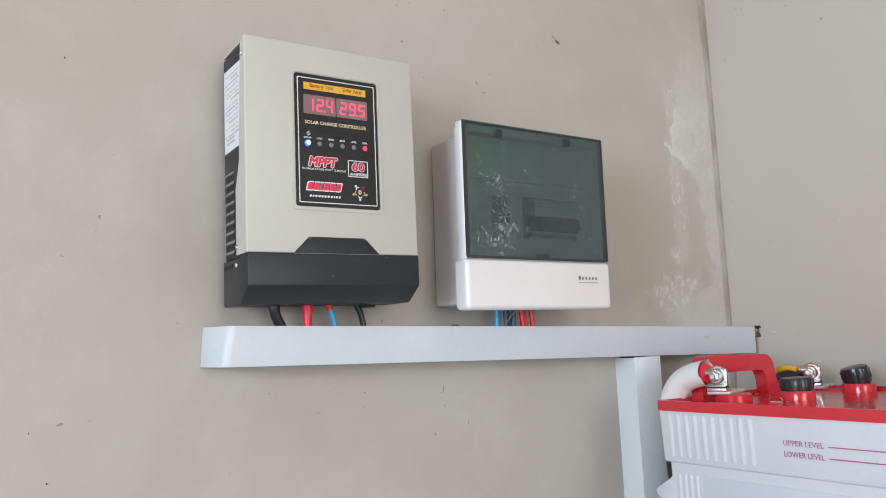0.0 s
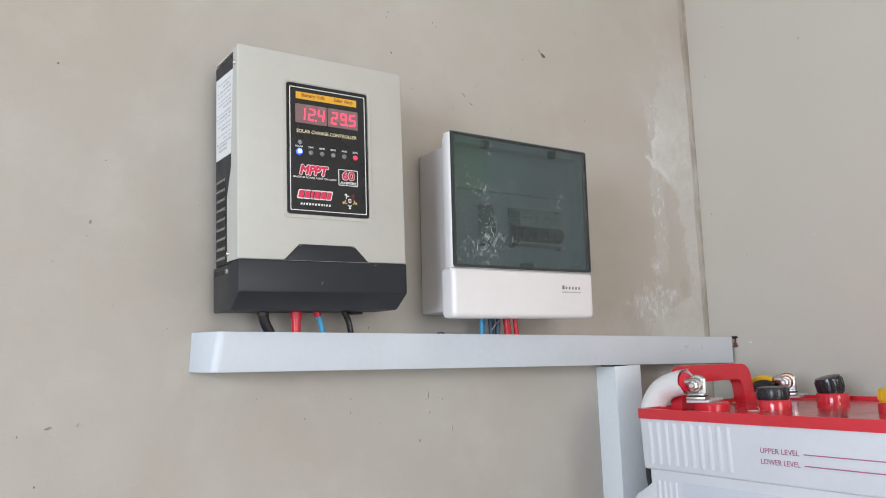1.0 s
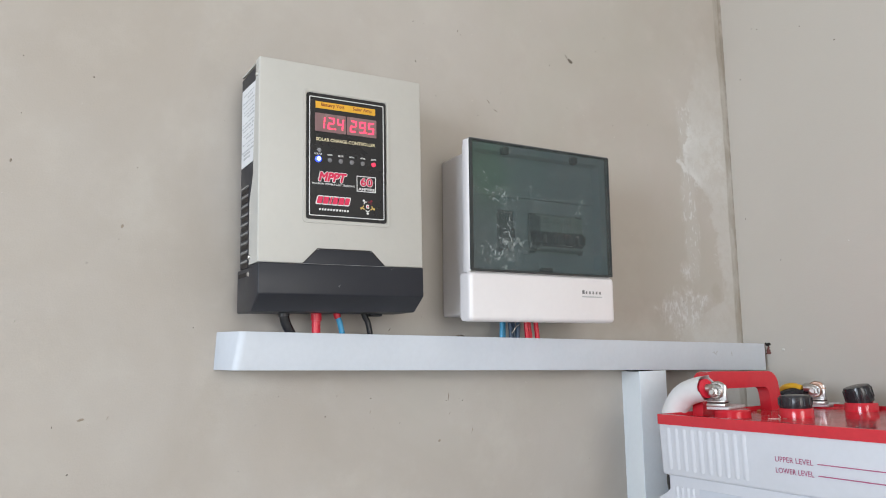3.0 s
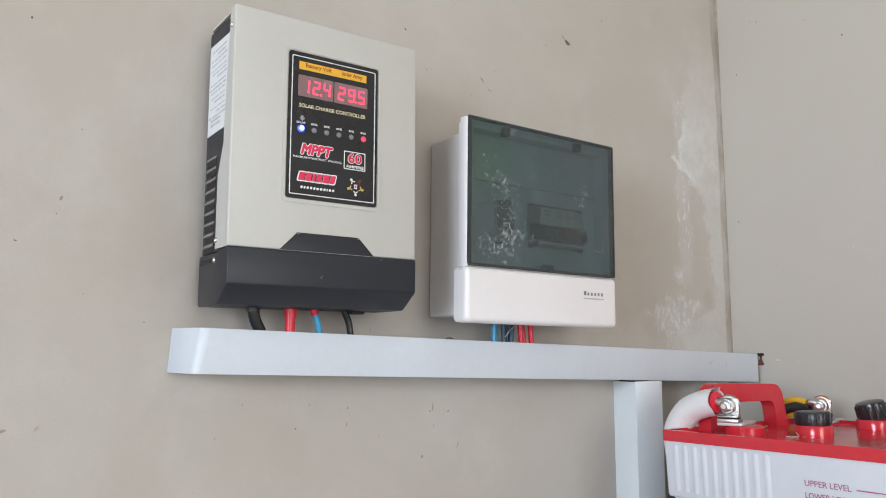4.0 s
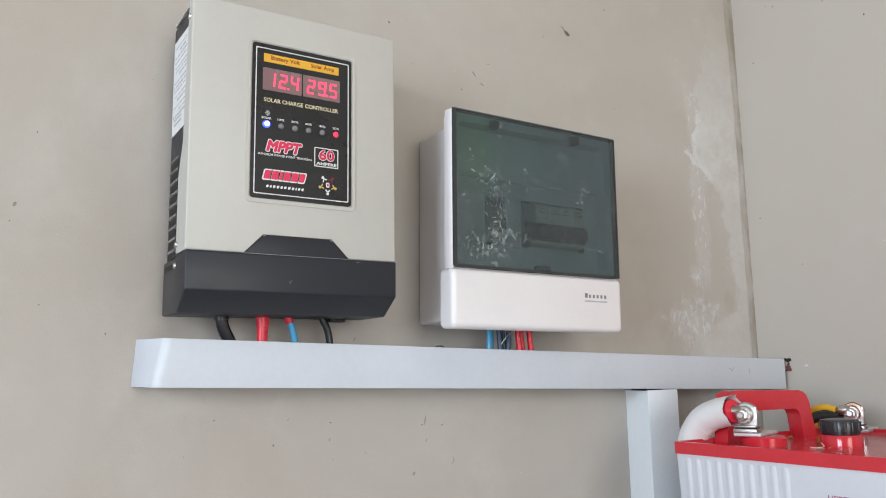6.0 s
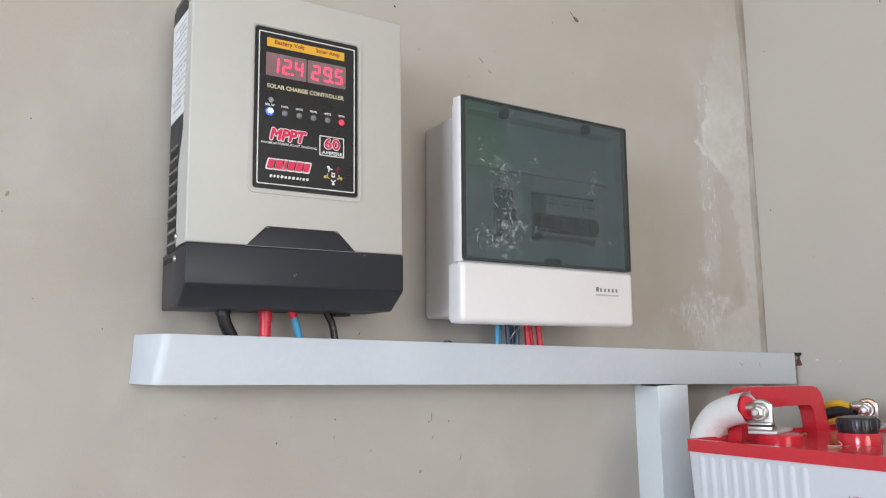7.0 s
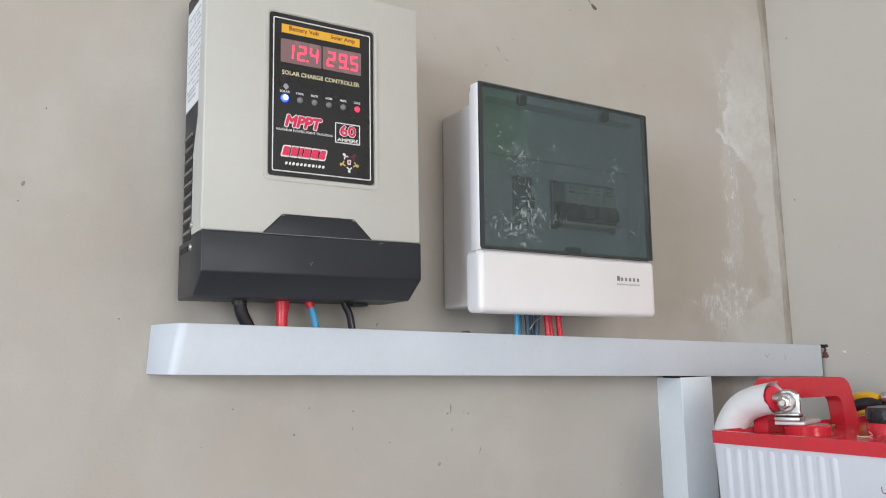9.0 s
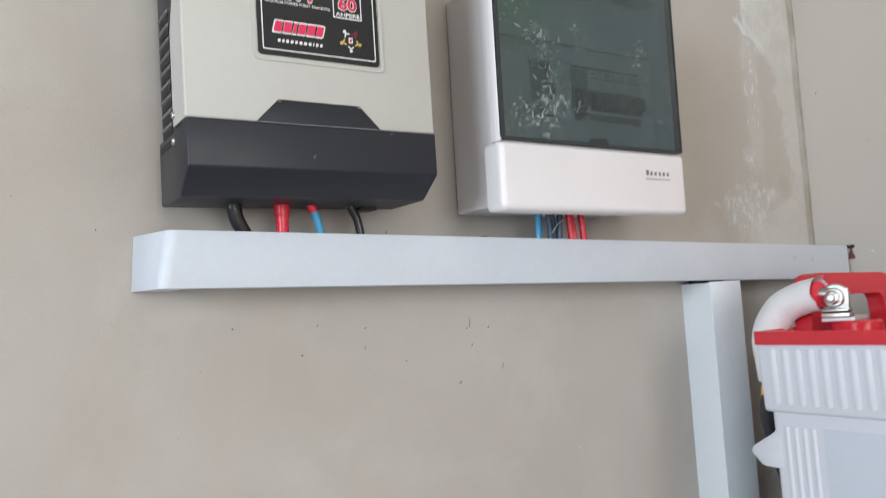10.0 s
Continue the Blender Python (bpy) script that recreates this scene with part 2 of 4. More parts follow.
TAB = coated("dark_grey_plastic", (0.03, 0.035, 0.036), 0.5)
BREAKER_GREY = coated("pale_grey_breaker_plastic", (0.74, 0.73, 0.64), 0.45)
SWITCH = coated("mid_grey_switch_plastic", (0.33, 0.34, 0.33), 0.5, wear=0.3)
BREAKER_DARK = coated("black_breaker_plastic", (0.03, 0.03, 0.034), 0.45)
LID_RED = coated("red_polypropylene", (0.63, 0.029, 0.046), 0.14, wear=0.10, relief=0.0001, specular=0.62)
CASE = coated("milky_polypropylene", (0.665, 0.685, 0.745), 0.4, wear=0.03, relief=0.0001)
CASE_PANEL = coated("bluish_milky_polypropylene", (0.625, 0.665, 0.745), 0.36, wear=0.03, relief=0.0001)
CAP_BLACK = coated("black_rubbery_plastic", (0.024, 0.025, 0.030), 0.24, wear=0.3)
CAP_YELLOW = coated("yellow_plastic", (0.80, 0.50, 0.02), 0.4)
TIN = coated("tinned_metal", (0.60, 0.585, 0.565), 0.34, metal=1.0, wear=0.25, relief=0.0003)
LEAD = coated("dull_lead", (0.64, 0.64, 0.655), 0.45, metal=0.35, wear=0.25, relief=0.0006)
COPPER = coated("copper_strands", (0.50, 0.32, 0.24), 0.35, metal=1.0, wear=0.3, relief=0.0004)
HOSE = coated("white_flexible_conduit", (0.81, 0.81, 0.82), 0.45, wear=0.04)
WIRE_BLACK = coated("black_cable_sheath", (0.022, 0.023, 0.027), 0.14, wear=0.3)
WIRE_RED = coated("red_cable_sheath", (0.70, 0.028, 0.055), 0.24, wear=0.1)
WIRE_BLUE = coated("blue_cable_sheath", (0.055, 0.33, 0.58), 0.26, wear=0.1)
WIRE_NAVY = coated("dark_blue_cable_sheath", (0.04, 0.075, 0.13), 0.35, wear=0.2)
WIRE_YELLOW = coated("yellow_cable_sheath", (0.80, 0.46, 0.03), 0.35, wear=0.1)
BRICK = coated("broken_brick", (0.20, 0.075, 0.065), 0.9, wear=0.4, grain=250, relief=0.002)
# near-black that stands in for shade in slots, gaps and hollows
HOLLOW_SHADE = coated("hollow_shade", (0.035, 0.028, 0.024), 0.95, wear=0.3)
AMBER = coated("tan_sealant", (0.50, 0.25, 0.10), 0.6, wear=0.2)
CHIP = coated("tan_chip", (0.36, 0.305, 0.25), 0.9, wear=0.25)
SPECK = coated("dark_speck", (0.17, 0.145, 0.12), 0.9, wear=0.3)
DUST = coated("plaster_crumb", (0.66, 0.64, 0.60), 0.9, wear=0.1)

# ---- mesh helpers ----
ORIGIN = {}


def thing(name, place, label, category, group="", turn=(0, 0, 0), kind=""):
    ob = new(name)
    ob.empty_display_size = 0.05
    ob.matrix_world = pose(*place, *turn)
    ORIGIN[ob] = Vector(place)
    return tagged(ob, label, category, group, kind)


def part(name, bm, material, parent, label="", smooth=True):
    """One mesh object under a thing or a part; the bmesh is in the thing's upright world place."""
    me = bpy.data.meshes.new(name)
    o = ORIGIN[parent]
    bmesh.ops.translate(bm, verts=bm.verts, vec=-o)
    bmesh.ops.recalc_face_normals(bm, faces=bm.faces)
    bm.to_mesh(me)
    bm.free()
    if smooth:
        me.polygons.foreach_set("use_smooth", [p.area < 6e-5 for p in me.polygons])
        me.set_sharp_from_angle(angle=radians(32))
    me.materials.append(material)
    ob = new(name, me)
    ob.parent = parent
    ORIGIN[ob] = o
    return tagged(ob, label)


def solid(name, bm, material, label="", category="", kind="", group="", smooth=True):
    """A thing or a piece of the setting that is one mesh."""
    me = bpy.data.meshes.new(name)
    bmesh.ops.recalc_face_normals(bm, faces=bm.faces)
    bm.to_mesh(me)
    bm.free()
    if smooth:
        me.polygons.foreach_set("use_smooth", [True] * len(me.polygons))
        me.set_sharp_from_angle(angle=radians(32))
    me.materials.append(material)
    ob = new(name, me)
    ORIGIN[ob] = Vector((0, 0, 0))
    return tagged(ob, label, category, group, kind)


def join(bm, other):
    me = bpy.data.meshes.new("scrap")
    other.to_mesh(me)
    other.free()
    bm.from_mesh(me)
    bpy.data.meshes.remove(me)
    return bm


def box(x0, x1, y0, y1, z0, z1, bevel=0.0, segments=2):
    bm = bmesh.new()
    bmesh.ops.create_cube(bm, size=1.0)
    for v in bm.verts:
        v.co = Vector(((x0 + x1) / 2 + v.co.x * (x1 - x0), (y0 + y1) / 2 + v.co.y * (y1 - y0), (z0 + z1) / 2 + v.co.z * (z1 - z0)))
    if bevel:
        bmesh.ops.bevel(bm, geom=bm.edges[:], offset=bevel, segments=segments, affect="EDGES", profile=0.5)
    return bm


def prism(points, axis, a, b, bevel=0.0, segments=2):
    """A polygon pushed along an axis from a to b. Points are the two other coordinates, in the order x, y, z."""
    bm = bmesh.new()

    def at(p, v):
        return {"x": (v, p[0], p[1]), "y": (p[0], v, p[1]), "z": (p[0], p[1], v)}[axis]

    low, high = [bm.verts.new(at(p, a)) for p in points], [bm.verts.new(at(p, b)) for p in points]
    bm.faces.new(low)
    bm.faces.new(high[::-1])
    for i in range(len(points)):
        j = (i + 1) % len(points)
        bm.faces.new((low[i], high[i], high[j], low[j]))
    bmesh.ops.recalc_face_normals(bm, faces=bm.faces)
    if bevel:
        bmesh.ops.bevel(bm, geom=bm.edges[:], offset=bevel, segments=segments, affect="EDGES", profile=0.5)
    return bm


def rounded(x0, x1, z0, z1, r, n=5):
    """The outline of a rectangle with round corners."""
    out = []
    for cx, cz, start in ((x1 - r, z1 - r, 0), (x0 + r, z1 - r, 90), (x0 + r, z0 + r, 180), (x1 - r, z0 + r, 270)):
        for i in range(n + 1):
            a = radians(start + 90 * i / n)
            out.append((cx + r * math.cos(a), cz + r * math.sin(a)))
    return out


def pillow(x0, x1, z0, z1, r, rows, n=6):
    """A plate facing -y with softly rounded rims: (inset, y) rows from its back to its front."""
    bm, loops = bmesh.new(), []
    for inset, y in rows:
        line = rounded(x0 + inset, x1 - inset, z0 + inset, z1 - inset, max(r - inset, 0.0005), n)
        loops.append([bm.verts.new((p[0], y, p[1])) for p in line])
    for a, b in zip(loops, loops[1:]):
        for i in range(len(a)):
            j = (i + 1) % len(a)
            bm.faces.new((a[i], a[j], b[j], b[i]))
    bm.faces.new(loops[0])
    bm.faces.new(loops[-1])
    return bm


def ring(outer, inner, axis, a, b):
    """A flat frame between two outlines of the same count."""
    bm = bmesh.new()

    def at(p, v):
        return {"x": (v, p[0], p[1]), "y": (p[0], v, p[1]), "z": (p[0], p[1], v)}[axis]

    rows = [[bm.verts.new(at(p, v)) for p in line] for line, v in ((outer, a), (outer, b), (inner, b), (inner, a))]
    n = len(outer)
    for k in range(4):
        for i in range(n):
            j = (i + 1) % n
            bm.faces.new((rows[k][i], rows[k][j], rows[(k + 1) % 4][j], rows[(k + 1) % 4][i]))
    return bm


def lathe(profile, place, turn=None, n=24):
    """A turned form: (radius, height) pairs about an axis through place; turn tips it."""
    bm = bmesh.new()
    rows = []
    for r, h in profile:
        if r <= 1e-6:
            rows.append([bm.verts.new((0, 0, h))])
        else:
            rows.append([bm.verts.new((r * math.cos(2 * math.pi * i / n), r * math.sin(2 * math.pi * i / n), h)) for i in range(n)])
    for a, b in zip(rows, rows[1:]):
        for i in range(n):
            j = (i + 1) % n
            if len(a) == 1 and len(b) == 1:
                continue
            if len(a) == 1:
                bm.faces.new((a[0], b[j], b[i]))
            elif len(b) == 1:
                bm.faces.new((a[i], a[j], b[0]))
            else:
                bm.faces.new((a[i], a[j], b[j], b[i]))
    for row in (rows[0], rows[-1]):
        if len(row) > 1:
            bm.faces.new(row)
    m = Matrix.Translation(place) @ (turn or Matrix.Identity(4))
    bmesh.ops.transform(bm, matrix=m, verts=bm.verts)
    return bm


def glide(points, steps):
    """Points along a smooth curve through the given ones."""
    p = [Vector(q) for q in points]
    p = [2 * p[0] - p[1], *p, 2 * p[-1] - p[-2]]
    out = []
    for i in range(1, len(p) - 2):
        for k in range(steps):
            t = k / steps
            a, b, c, d = p[i - 1:i + 3]
            out.append(0.5 * (2 * b + (c - a) * t + (2 * a - 5 * b + 4 * c - d) * t * t + (3 * b - a - 3 * c + d) * t ** 3))
    return [*out, p[-2]]


def tube(points, radius, steps=8, n=10, ripple=0.0):
    """A cable or hose along a smooth curve; ripple: depth of its rings."""
    line = glide(points, steps)
    bm = bmesh.new()
    rows, side = [], Vector((0.31, 0.17, 0.9))
    for i, q in enumerate(line):
        ahead = (line[min(i + 1, len(line) - 1)] - line[max(i - 1, 0)]).normalized()
        u = (side - ahead * side.dot(ahead)).normalized()
        w = ahead.cross(u)
        side = u
        r = radius - (ripple if i % 2 else 0.0)
        rows.append([bm.verts.new(q + r * (math.cos(2 * math.pi * k / n) * u + math.sin(2 * math.pi * k / n) * w)) for k in range(n)])
    for a, b in zip(rows, rows[1:]):
        for k in range(n):
            bm.faces.new((a[k], a[(k + 1) % n], b[(k + 1) % n], b[k]))
    bm.faces.new(rows[0])
    bm.faces.new(rows[-1])
    return bm


def lettering(words, x0, x1, z0, z1, y, shear=0.0, weight=0.0):
    """Words fitted into x0..x1, z0..z1 on a plane that faces -y."""
    data = bpy.data.curves.new("words", "FONT")
    data.body, data.shear, data.offset, data.resolution_u = words, shear, weight, 3
    ob = new("words", data)
    me = bpy.data.meshes.new_from_object(ob.evaluated_get(bpy.context.evaluated_depsgraph_get()))
    bpy.data.objects.remove(ob)
    bpy.data.curves.remove(data)
    bm = bmesh.new()
    bm.from_mesh(me)
    bpy.data.meshes.remove(me)
    xs, zs = [v.co.x for v in bm.verts], [v.co.y for v in bm.verts]
    for v in bm.verts:
        v.co = Vector((x0 + (v.co.x - min(xs)) / (max(xs) - min(xs)) * (x1 - x0), y, z0 + (v.co.y - min(zs)) / (max(zs) - min(zs)) * (z1 - z0)))
    return bm


def bars(rects, y, depth=0.0003):
    """Flat bars on a plane that faces -y, as one mesh."""
    bm = bmesh.new()
    for x0, x1, z0, z1 in rects:
        join(bm, box(x0, x1, y - depth, y, z0, z1))
    return bm


# ---- the room ----
NORTH, EAST, WEST, SOUTH, TOP = 0.817, 1.104, -2.4, -2.7, 2.6
SLOPE = 0.0115


def wall_piece(x0, x1, y0, y1, z0, z1):
    return box(x0, x1, y0, y1, z0, z1)


def fine_wall(name, along, material, label):
    """A thick wall whose face is slightly uneven."""
    bm = bmesh.new()
    nx, nz = 80, 48
    lo, hi = (WEST, EAST) if along == "x" else (SOUTH, NORTH)
    grid = []
    for i in range(nx + 1):
        row = []
        for k in range(nz + 1):
            s, z = lo + (hi - lo) * i / nx, -0.1 + (TOP + 0.2) * k / nz
            edge = min(1.0, (hi - s) / 0.12)
            dip = 0.0016 * edge * noise.noise(Vector((s * 3.1, z * 3.1, 4.0 if along == "x" else 9.0)))
            row.append(bm.verts.new((s, NORTH + dip, z) if along == "x" else (EAST + dip, s, z)))
        grid.append(row)
    for i in range(nx):
        for k in range(nz):
            bm.faces.new((grid[i][k], grid[i + 1][k], grid[i + 1][k + 1], grid[i][k + 1]))
    back = box(lo, hi + 0.15, NORTH + 0.004, NORTH + 0.15, -0.1, TOP + 0.1) if along == "x" else box(EAST + 0.004, EAST + 0.15, lo, hi, -0.1, TOP + 0.1)
    join(bm, back)
    return solid(name, bm, material, label, "wall", "structure")


fine_wall("wall_north", "x", PLASTER_SALT, "grey-beige cement plaster wall with white salt bloom near the corner")
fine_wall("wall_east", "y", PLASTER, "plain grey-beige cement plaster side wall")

bm = wall_piece(WEST - 0.15, WEST, SOUTH, -1.55, -0.1, TOP)
join(bm, wall_piece(WEST - 0.15, WEST, 0.05, NORTH, -0.1, TOP))
join(bm, wall_piece(WEST - 0.15, WEST, -1.55, 0.05, 2.2, TOP))
solid("wall_west", bm, PLASTER, "plastered wall with an assumed open doorway", "wall", "structure", smooth=False)
# unseen wall; its opening is made up to hold the fill lamp
bm = wall_piece(WEST - 0.15, -0.8, SOUTH - 0.15, SOUTH, -0.1, TOP)
join(bm, wall_piece(0.7, EAST + 0.15, SOUTH - 0.15, SOUTH, -0.1, TOP))
join(bm, wall_piece(-0.8, 0.7, SOUTH - 0.15, SOUTH, -0.1, 0.15))
join(bm, wall_piece(-0.8, 0.7, SOUTH - 0.15, SOUTH, 1.75, TOP))
solid("wall_south", bm, PLASTER, "plastered wall with an added opening for the fill light", "wall", "structure", smooth=False)
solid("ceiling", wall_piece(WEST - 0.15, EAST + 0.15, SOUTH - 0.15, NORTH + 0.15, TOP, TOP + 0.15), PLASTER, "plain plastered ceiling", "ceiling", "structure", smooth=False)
bm = wall_piece(WEST - 0.15, EAST, SOUTH - 0.15, NORTH, -0.15, 0.0)
for v in bm.verts:
    v.co.z += (0.664 - v.co.y) * SLOPE
solid("floor", bm, CONCRETE, "grey cement floor sloping to the wall", "floor", "structure", smooth=False)

# dark chips and pale crumbs stuck on the plaster
SPOTS = [(0.105, 0.645), (0.748, 0.945), (0.819, 0.996), (0.403, 0.444), (0.538, 0.435), (0.501, 0.385), (0.443, 0.411), (0.102, 0.630),
         (0.071, 0.810), (0.119, 0.712), (0.070, 0.604), (0.487, 0.954), (0.468, 0.947), (0.474, 0.898), (0.342, 0.425), (0.574, 0.834),
         (-0.005, 0.708), (0.071, 0.438), (0.512, 0.436), (0.548, 0.950), (0.044, 0.432), (0.060, 0.383)]
BIG = {(0.105, 0.645): 3.2, (0.748, 0.945): 4.6, (-0.005, 0.708): 2.0, (0.071, 0.438): 3.2, (0.501, 0.385): 2.6}


def fleck(x, z, size, turn, slim):
    bm = bmesh.new()
    n = 9
    rim = []
    for i in range(n):
        a = 2 * math.pi * i / n
        r = size * random.uniform(0.7, 1.15)
        u, w = r * math.cos(a), r * slim * math.sin(a)
        rim.append(bm.verts.new((x + u * math.cos(turn) - w * math.sin(turn), NORTH - 0.0001, z + u * math.sin(turn) + w * math.cos(turn))))
    tip = bm.verts.new((x, NORTH - 0.0014, z))
    for i in range(n):
        bm.faces.new((rim[i], rim[(i + 1) % n], tip))
    return bm


bm, pale, tan = bmesh.new(), bmesh.new(), bmesh.new()
TAN = ((0.105, 0.645), (-0.005, 0.708), (0.071, 0.438), (0.102, 0.630), (0.501, 0.385))
for p in SPOTS:
    join(tan if p in TAN else bm, fleck(p[0], p[1], 0.0012 * BIG.get(p, 1.0), -0.62 if p == (0.748, 0.945) else random.uniform(0.3, 1.5), random.uniform(0.3, 0.7)))
for i in range(60):
    join(bm, fleck(random.uniform(-0.25, 1.0), random.uniform(0.15, 1.15), random.uniform(0.0004, 0.0009), random.uniform(0, 3), random.uniform(0.3, 0.9)))
    join(pale, fleck(random.uniform(-0.25, 1.08), random.uniform(0.15, 1.15), random.uniform(0.0004, 0.0010), random.uniform(0, 3), random.uniform(0.4, 0.9)))
# short scratches and trowel nicks: place, length and slant
NICKS = ((0.097, 0.439, 0.006, 1.1), (0.357, 0.449, 0.004, 0.9), (0.402, 0.427, 0.006, 1.2), (0.406, 0.407, 0.003, 0.4), (0.516, 0.441, 0.014, 1.45), (0.517, 0.419, 0.007, 1.1), (0.552, 0.395, 0.012, 1.3),
         (0.071, 0.603, 0.006, 0.3), (0.471, 0.955, 0.006, 0.8), (0.474, 0.898, 0.005, -0.9), (0.543, 0.955, 0.006, 1.2), (0.592, 0.858, 0.011, -0.9), (0.604, 0.846, 0.009, -0.4), (0.614, 0.874, 0.004, 0.3), (0.740, 0.951, 0.010, -0.9), (0.430, 0.530, 0.006, 1.0))
for x, z, length, turn in NICKS:
    join(tan if length > 0.008 or z < 0.5 else bm, fleck(x, z, length * 0.42, turn, random.uniform(0.10, 0.20)))
solid("plaster_specks", bm, SPECK, "dark specks and chips on the plaster wall", "specks", "stuff")
solid("plaster_chips", tan, CHIP, "tan chips in the plaster wall", "chips", "stuff")
solid("plaster_crumbs", pale, DUST, "pale crumbs of plaster on the wall", "crumbs", "stuff")


# ---- trunking ----
FRONT = 0.7657
FALL = math.tan(radians(1.72))


def fallen(bm, x_ref=0.225):
    for v in bm.verts:
        v.co.z -= (v.co.x - x_ref) * FALL
    return bm


trunk = thing("cable_trunking", (0.6, NORTH, 0.486), "bluish-white plastic cable trunking along the wall, sloping slightly", "trunking")
bm = prism([(0.2330, NORTH), (1.0955, NORTH), (1.0955, FRONT + 0.004), (0.2330, FRONT + 0.004)], "z", 0.4865, 0.5265)
part("channel", fallen(bm), PVC, trunk)
arc = [(0.2280 - 0.0095 * math.cos(radians(a)), FRONT + 0.0095 - 0.0095 * math.sin(radians(a))) for a in (5, 18, 31, 44, 57, 70, 80, 90)]
bm = prism([(0.2080, NORTH - 0.0005), *arc, (1.0925, FRONT), (1.0925, FRONT + 0.010), (0.2360, FRONT + 0.010), (0.2360, NORTH - 0.0005)], "z", 0.4850, 0.5280, 0.0007)
for v in bm.verts:
    if v.co.x < 0.232:
        v.co.x += (v.co.z - 0.5065) * (0.07 + 0.12 * (NORTH - v.co.y) / 0.05)
part("snap_lid", fallen(bm), PVC, trunk)
for cx, cz, turn, length in ((0.9735, 0.5105, 35, 0.006), (0.9770, 0.5125, -40, 0.006), (0.9700, 0.5128, -10, 0.004), (1.0118, 0.5105, 85, 0.007)):
    stroke = box(-length / 2, length / 2, FRONT - 0.0003, FRONT, -0.0005, 0.0005)
    bmesh.ops.transform(stroke, matrix=Matrix.Translation((cx, 0, cz)) @ Matrix.Rotation(radians(turn), 4, "Y"), verts=stroke.verts)
    part("pencil_stroke", fallen(stroke), INK_MID, trunk, "faint pencil stroke", smooth=False)

upright = thing("cable_trunking", (0.84, NORTH, -0.004), "pale bluish-white upright plastic cable trunking below the horizontal run", "trunking")
bm = prism([(0.8235, NORTH), (0.8116, FRONT + 0.0022), (0.8640, FRONT + 0.0022), (0.8620, NORTH)], "z", -0.003, 0.4645)
part("channel", bm, PVC_LIT_SIDE, upright)
bm = prism([(0.8112, FRONT + 0.0024), (0.8112, FRONT), (0.8645, FRONT), (0.8645, FRONT + 0.0024)], "z", -0.003, 0.4655, 0.0005)
part("snap_lid", bm, PVC_LIT_FRONT, upright)
# solid dark block in place of the shade inside the open joint
bm = box(0.822, 0.850, FRONT + 0.012, NORTH - 0.012, 0.4600, 0.4685)
part("joint_shade", bm, HOLLOW_SHADE, upright, "dark block standing in for shade in the joint", smooth=False)

# broken plaster where the trunking enters the side wall
def rubble(count, y0, z0, ry, rz, small, large):
    bm = bmesh.new()
    for k in range(count):
        a, r = random.uniform(0, 6.28), random.uniform(0, 1)
        lump = bmesh.new()
        bmesh.ops.create_icosphere(lump, subdivisions=1, radius=random.uniform(small, large))
        centre = Vector((EAST - 0.0003, y0 + ry * r * math.cos(a), z0 + rz * r * math.sin(a)))
        for v in lump.verts:
            v.co = Vector((v.co.x * 0.4, v.co.y, v.co.z)) * random.uniform(0.8, 1.2) + centre
        join(bm, lump)
    return bm


solid("broken_plaster", rubble(22, 0.768, 0.489, 0.0042, 0.0070, 0.0016, 0.0034), BRICK, "broken reddish plaster hole at the trunking end", "hole", "structure")
# raised dark lumps; the shade of the hole is their colour
solid("cavity_shade", rubble(16, 0.769, 0.5005, 0.008, 0.0022, 0.0012, 0.0028), HOLLOW_SHADE, "dark lumps standing in for a shaded cavity in the side wall", "hole", "structure")
bm = bmesh.new()
for y, z, s in ((0.739, 0.4915, 0.0030), (0.706, 0.4905, 0.0014), (0.612, 0.655, 0.0016)):
    lump = bmesh.new()
    bmesh.ops.create_icosphere(lump, subdivisions=2, radius=s)
    for v in lump.verts:
        v.co = Vector((v.co.x * 0.35, v.co.y, v.co.z * 0.8)) * random.uniform(0.9, 1.1) + Vector((EAST, y, z))
    join(bm, lump)
grit = bmesh.new()
for y, z, size in ((0.756, 1.045, 0.0012), (0.745, 1.040, 0.0012), (0.786, 0.963, 0.0014), (0.665, 1.015, 0.0010), (0.608, 0.971, 0.0016), (0.795, 0.716, 0.0014), (0.649, 0.787, 0.0010), (0.732, 0.638, 0.0010), (0.690, 0.905, 0.0009), (0.560, 0.840, 0.0012)):
    lump = bmesh.new()
    bmesh.ops.create_icosphere(lump, subdivisions=1, radius=size)
    for v in lump.verts:
        v.co = Vector((v.co.x * 0.3, v.co.y * random.uniform(0.5, 1.0), v.co.z)) * random.uniform(0.8, 1.2) + Vector((EAST, y, z))
    join(grit, lump)
solid("wall_grit", grit, SPECK, "small dark specks on the side wall", "specks", "stuff")
solid("plaster_dabs", bm, DUST, "small pale plaster dabs on the side wall", "crumbs", "stuff")

# ---- solar charge controller ----
REAR = 0.7990
CX0, CX1, CY, CMID, CTOP, CLOW = 0.2278, 0.4278, 0.7197, 0.6003, 0.8288, 0.5485
ctl = thing("solar_charge_controller", (0.328, NORTH, CLOW), "cream and black solar charge controller, lit red display, on wall", "charge controller")
part("mounting_plate", box(CX0 + 0.03, CX1 - 0.03, REAR - 0.002, NORTH, CMID - 0.02, CTOP - 0.03, 0.001), BLACK_COAT, ctl)
part("housing", box(CX0 + 0.0028, CX1 - 0.0028, CY + 0.003, REAR, CMID - 0.002, CTOP - 0.004, 0.001), BLACK_COAT, ctl, "black steel housing")
cover = box(CX0, CX1, CY, CY + 0.009, CMID, CTOP, 0.0016, 3)
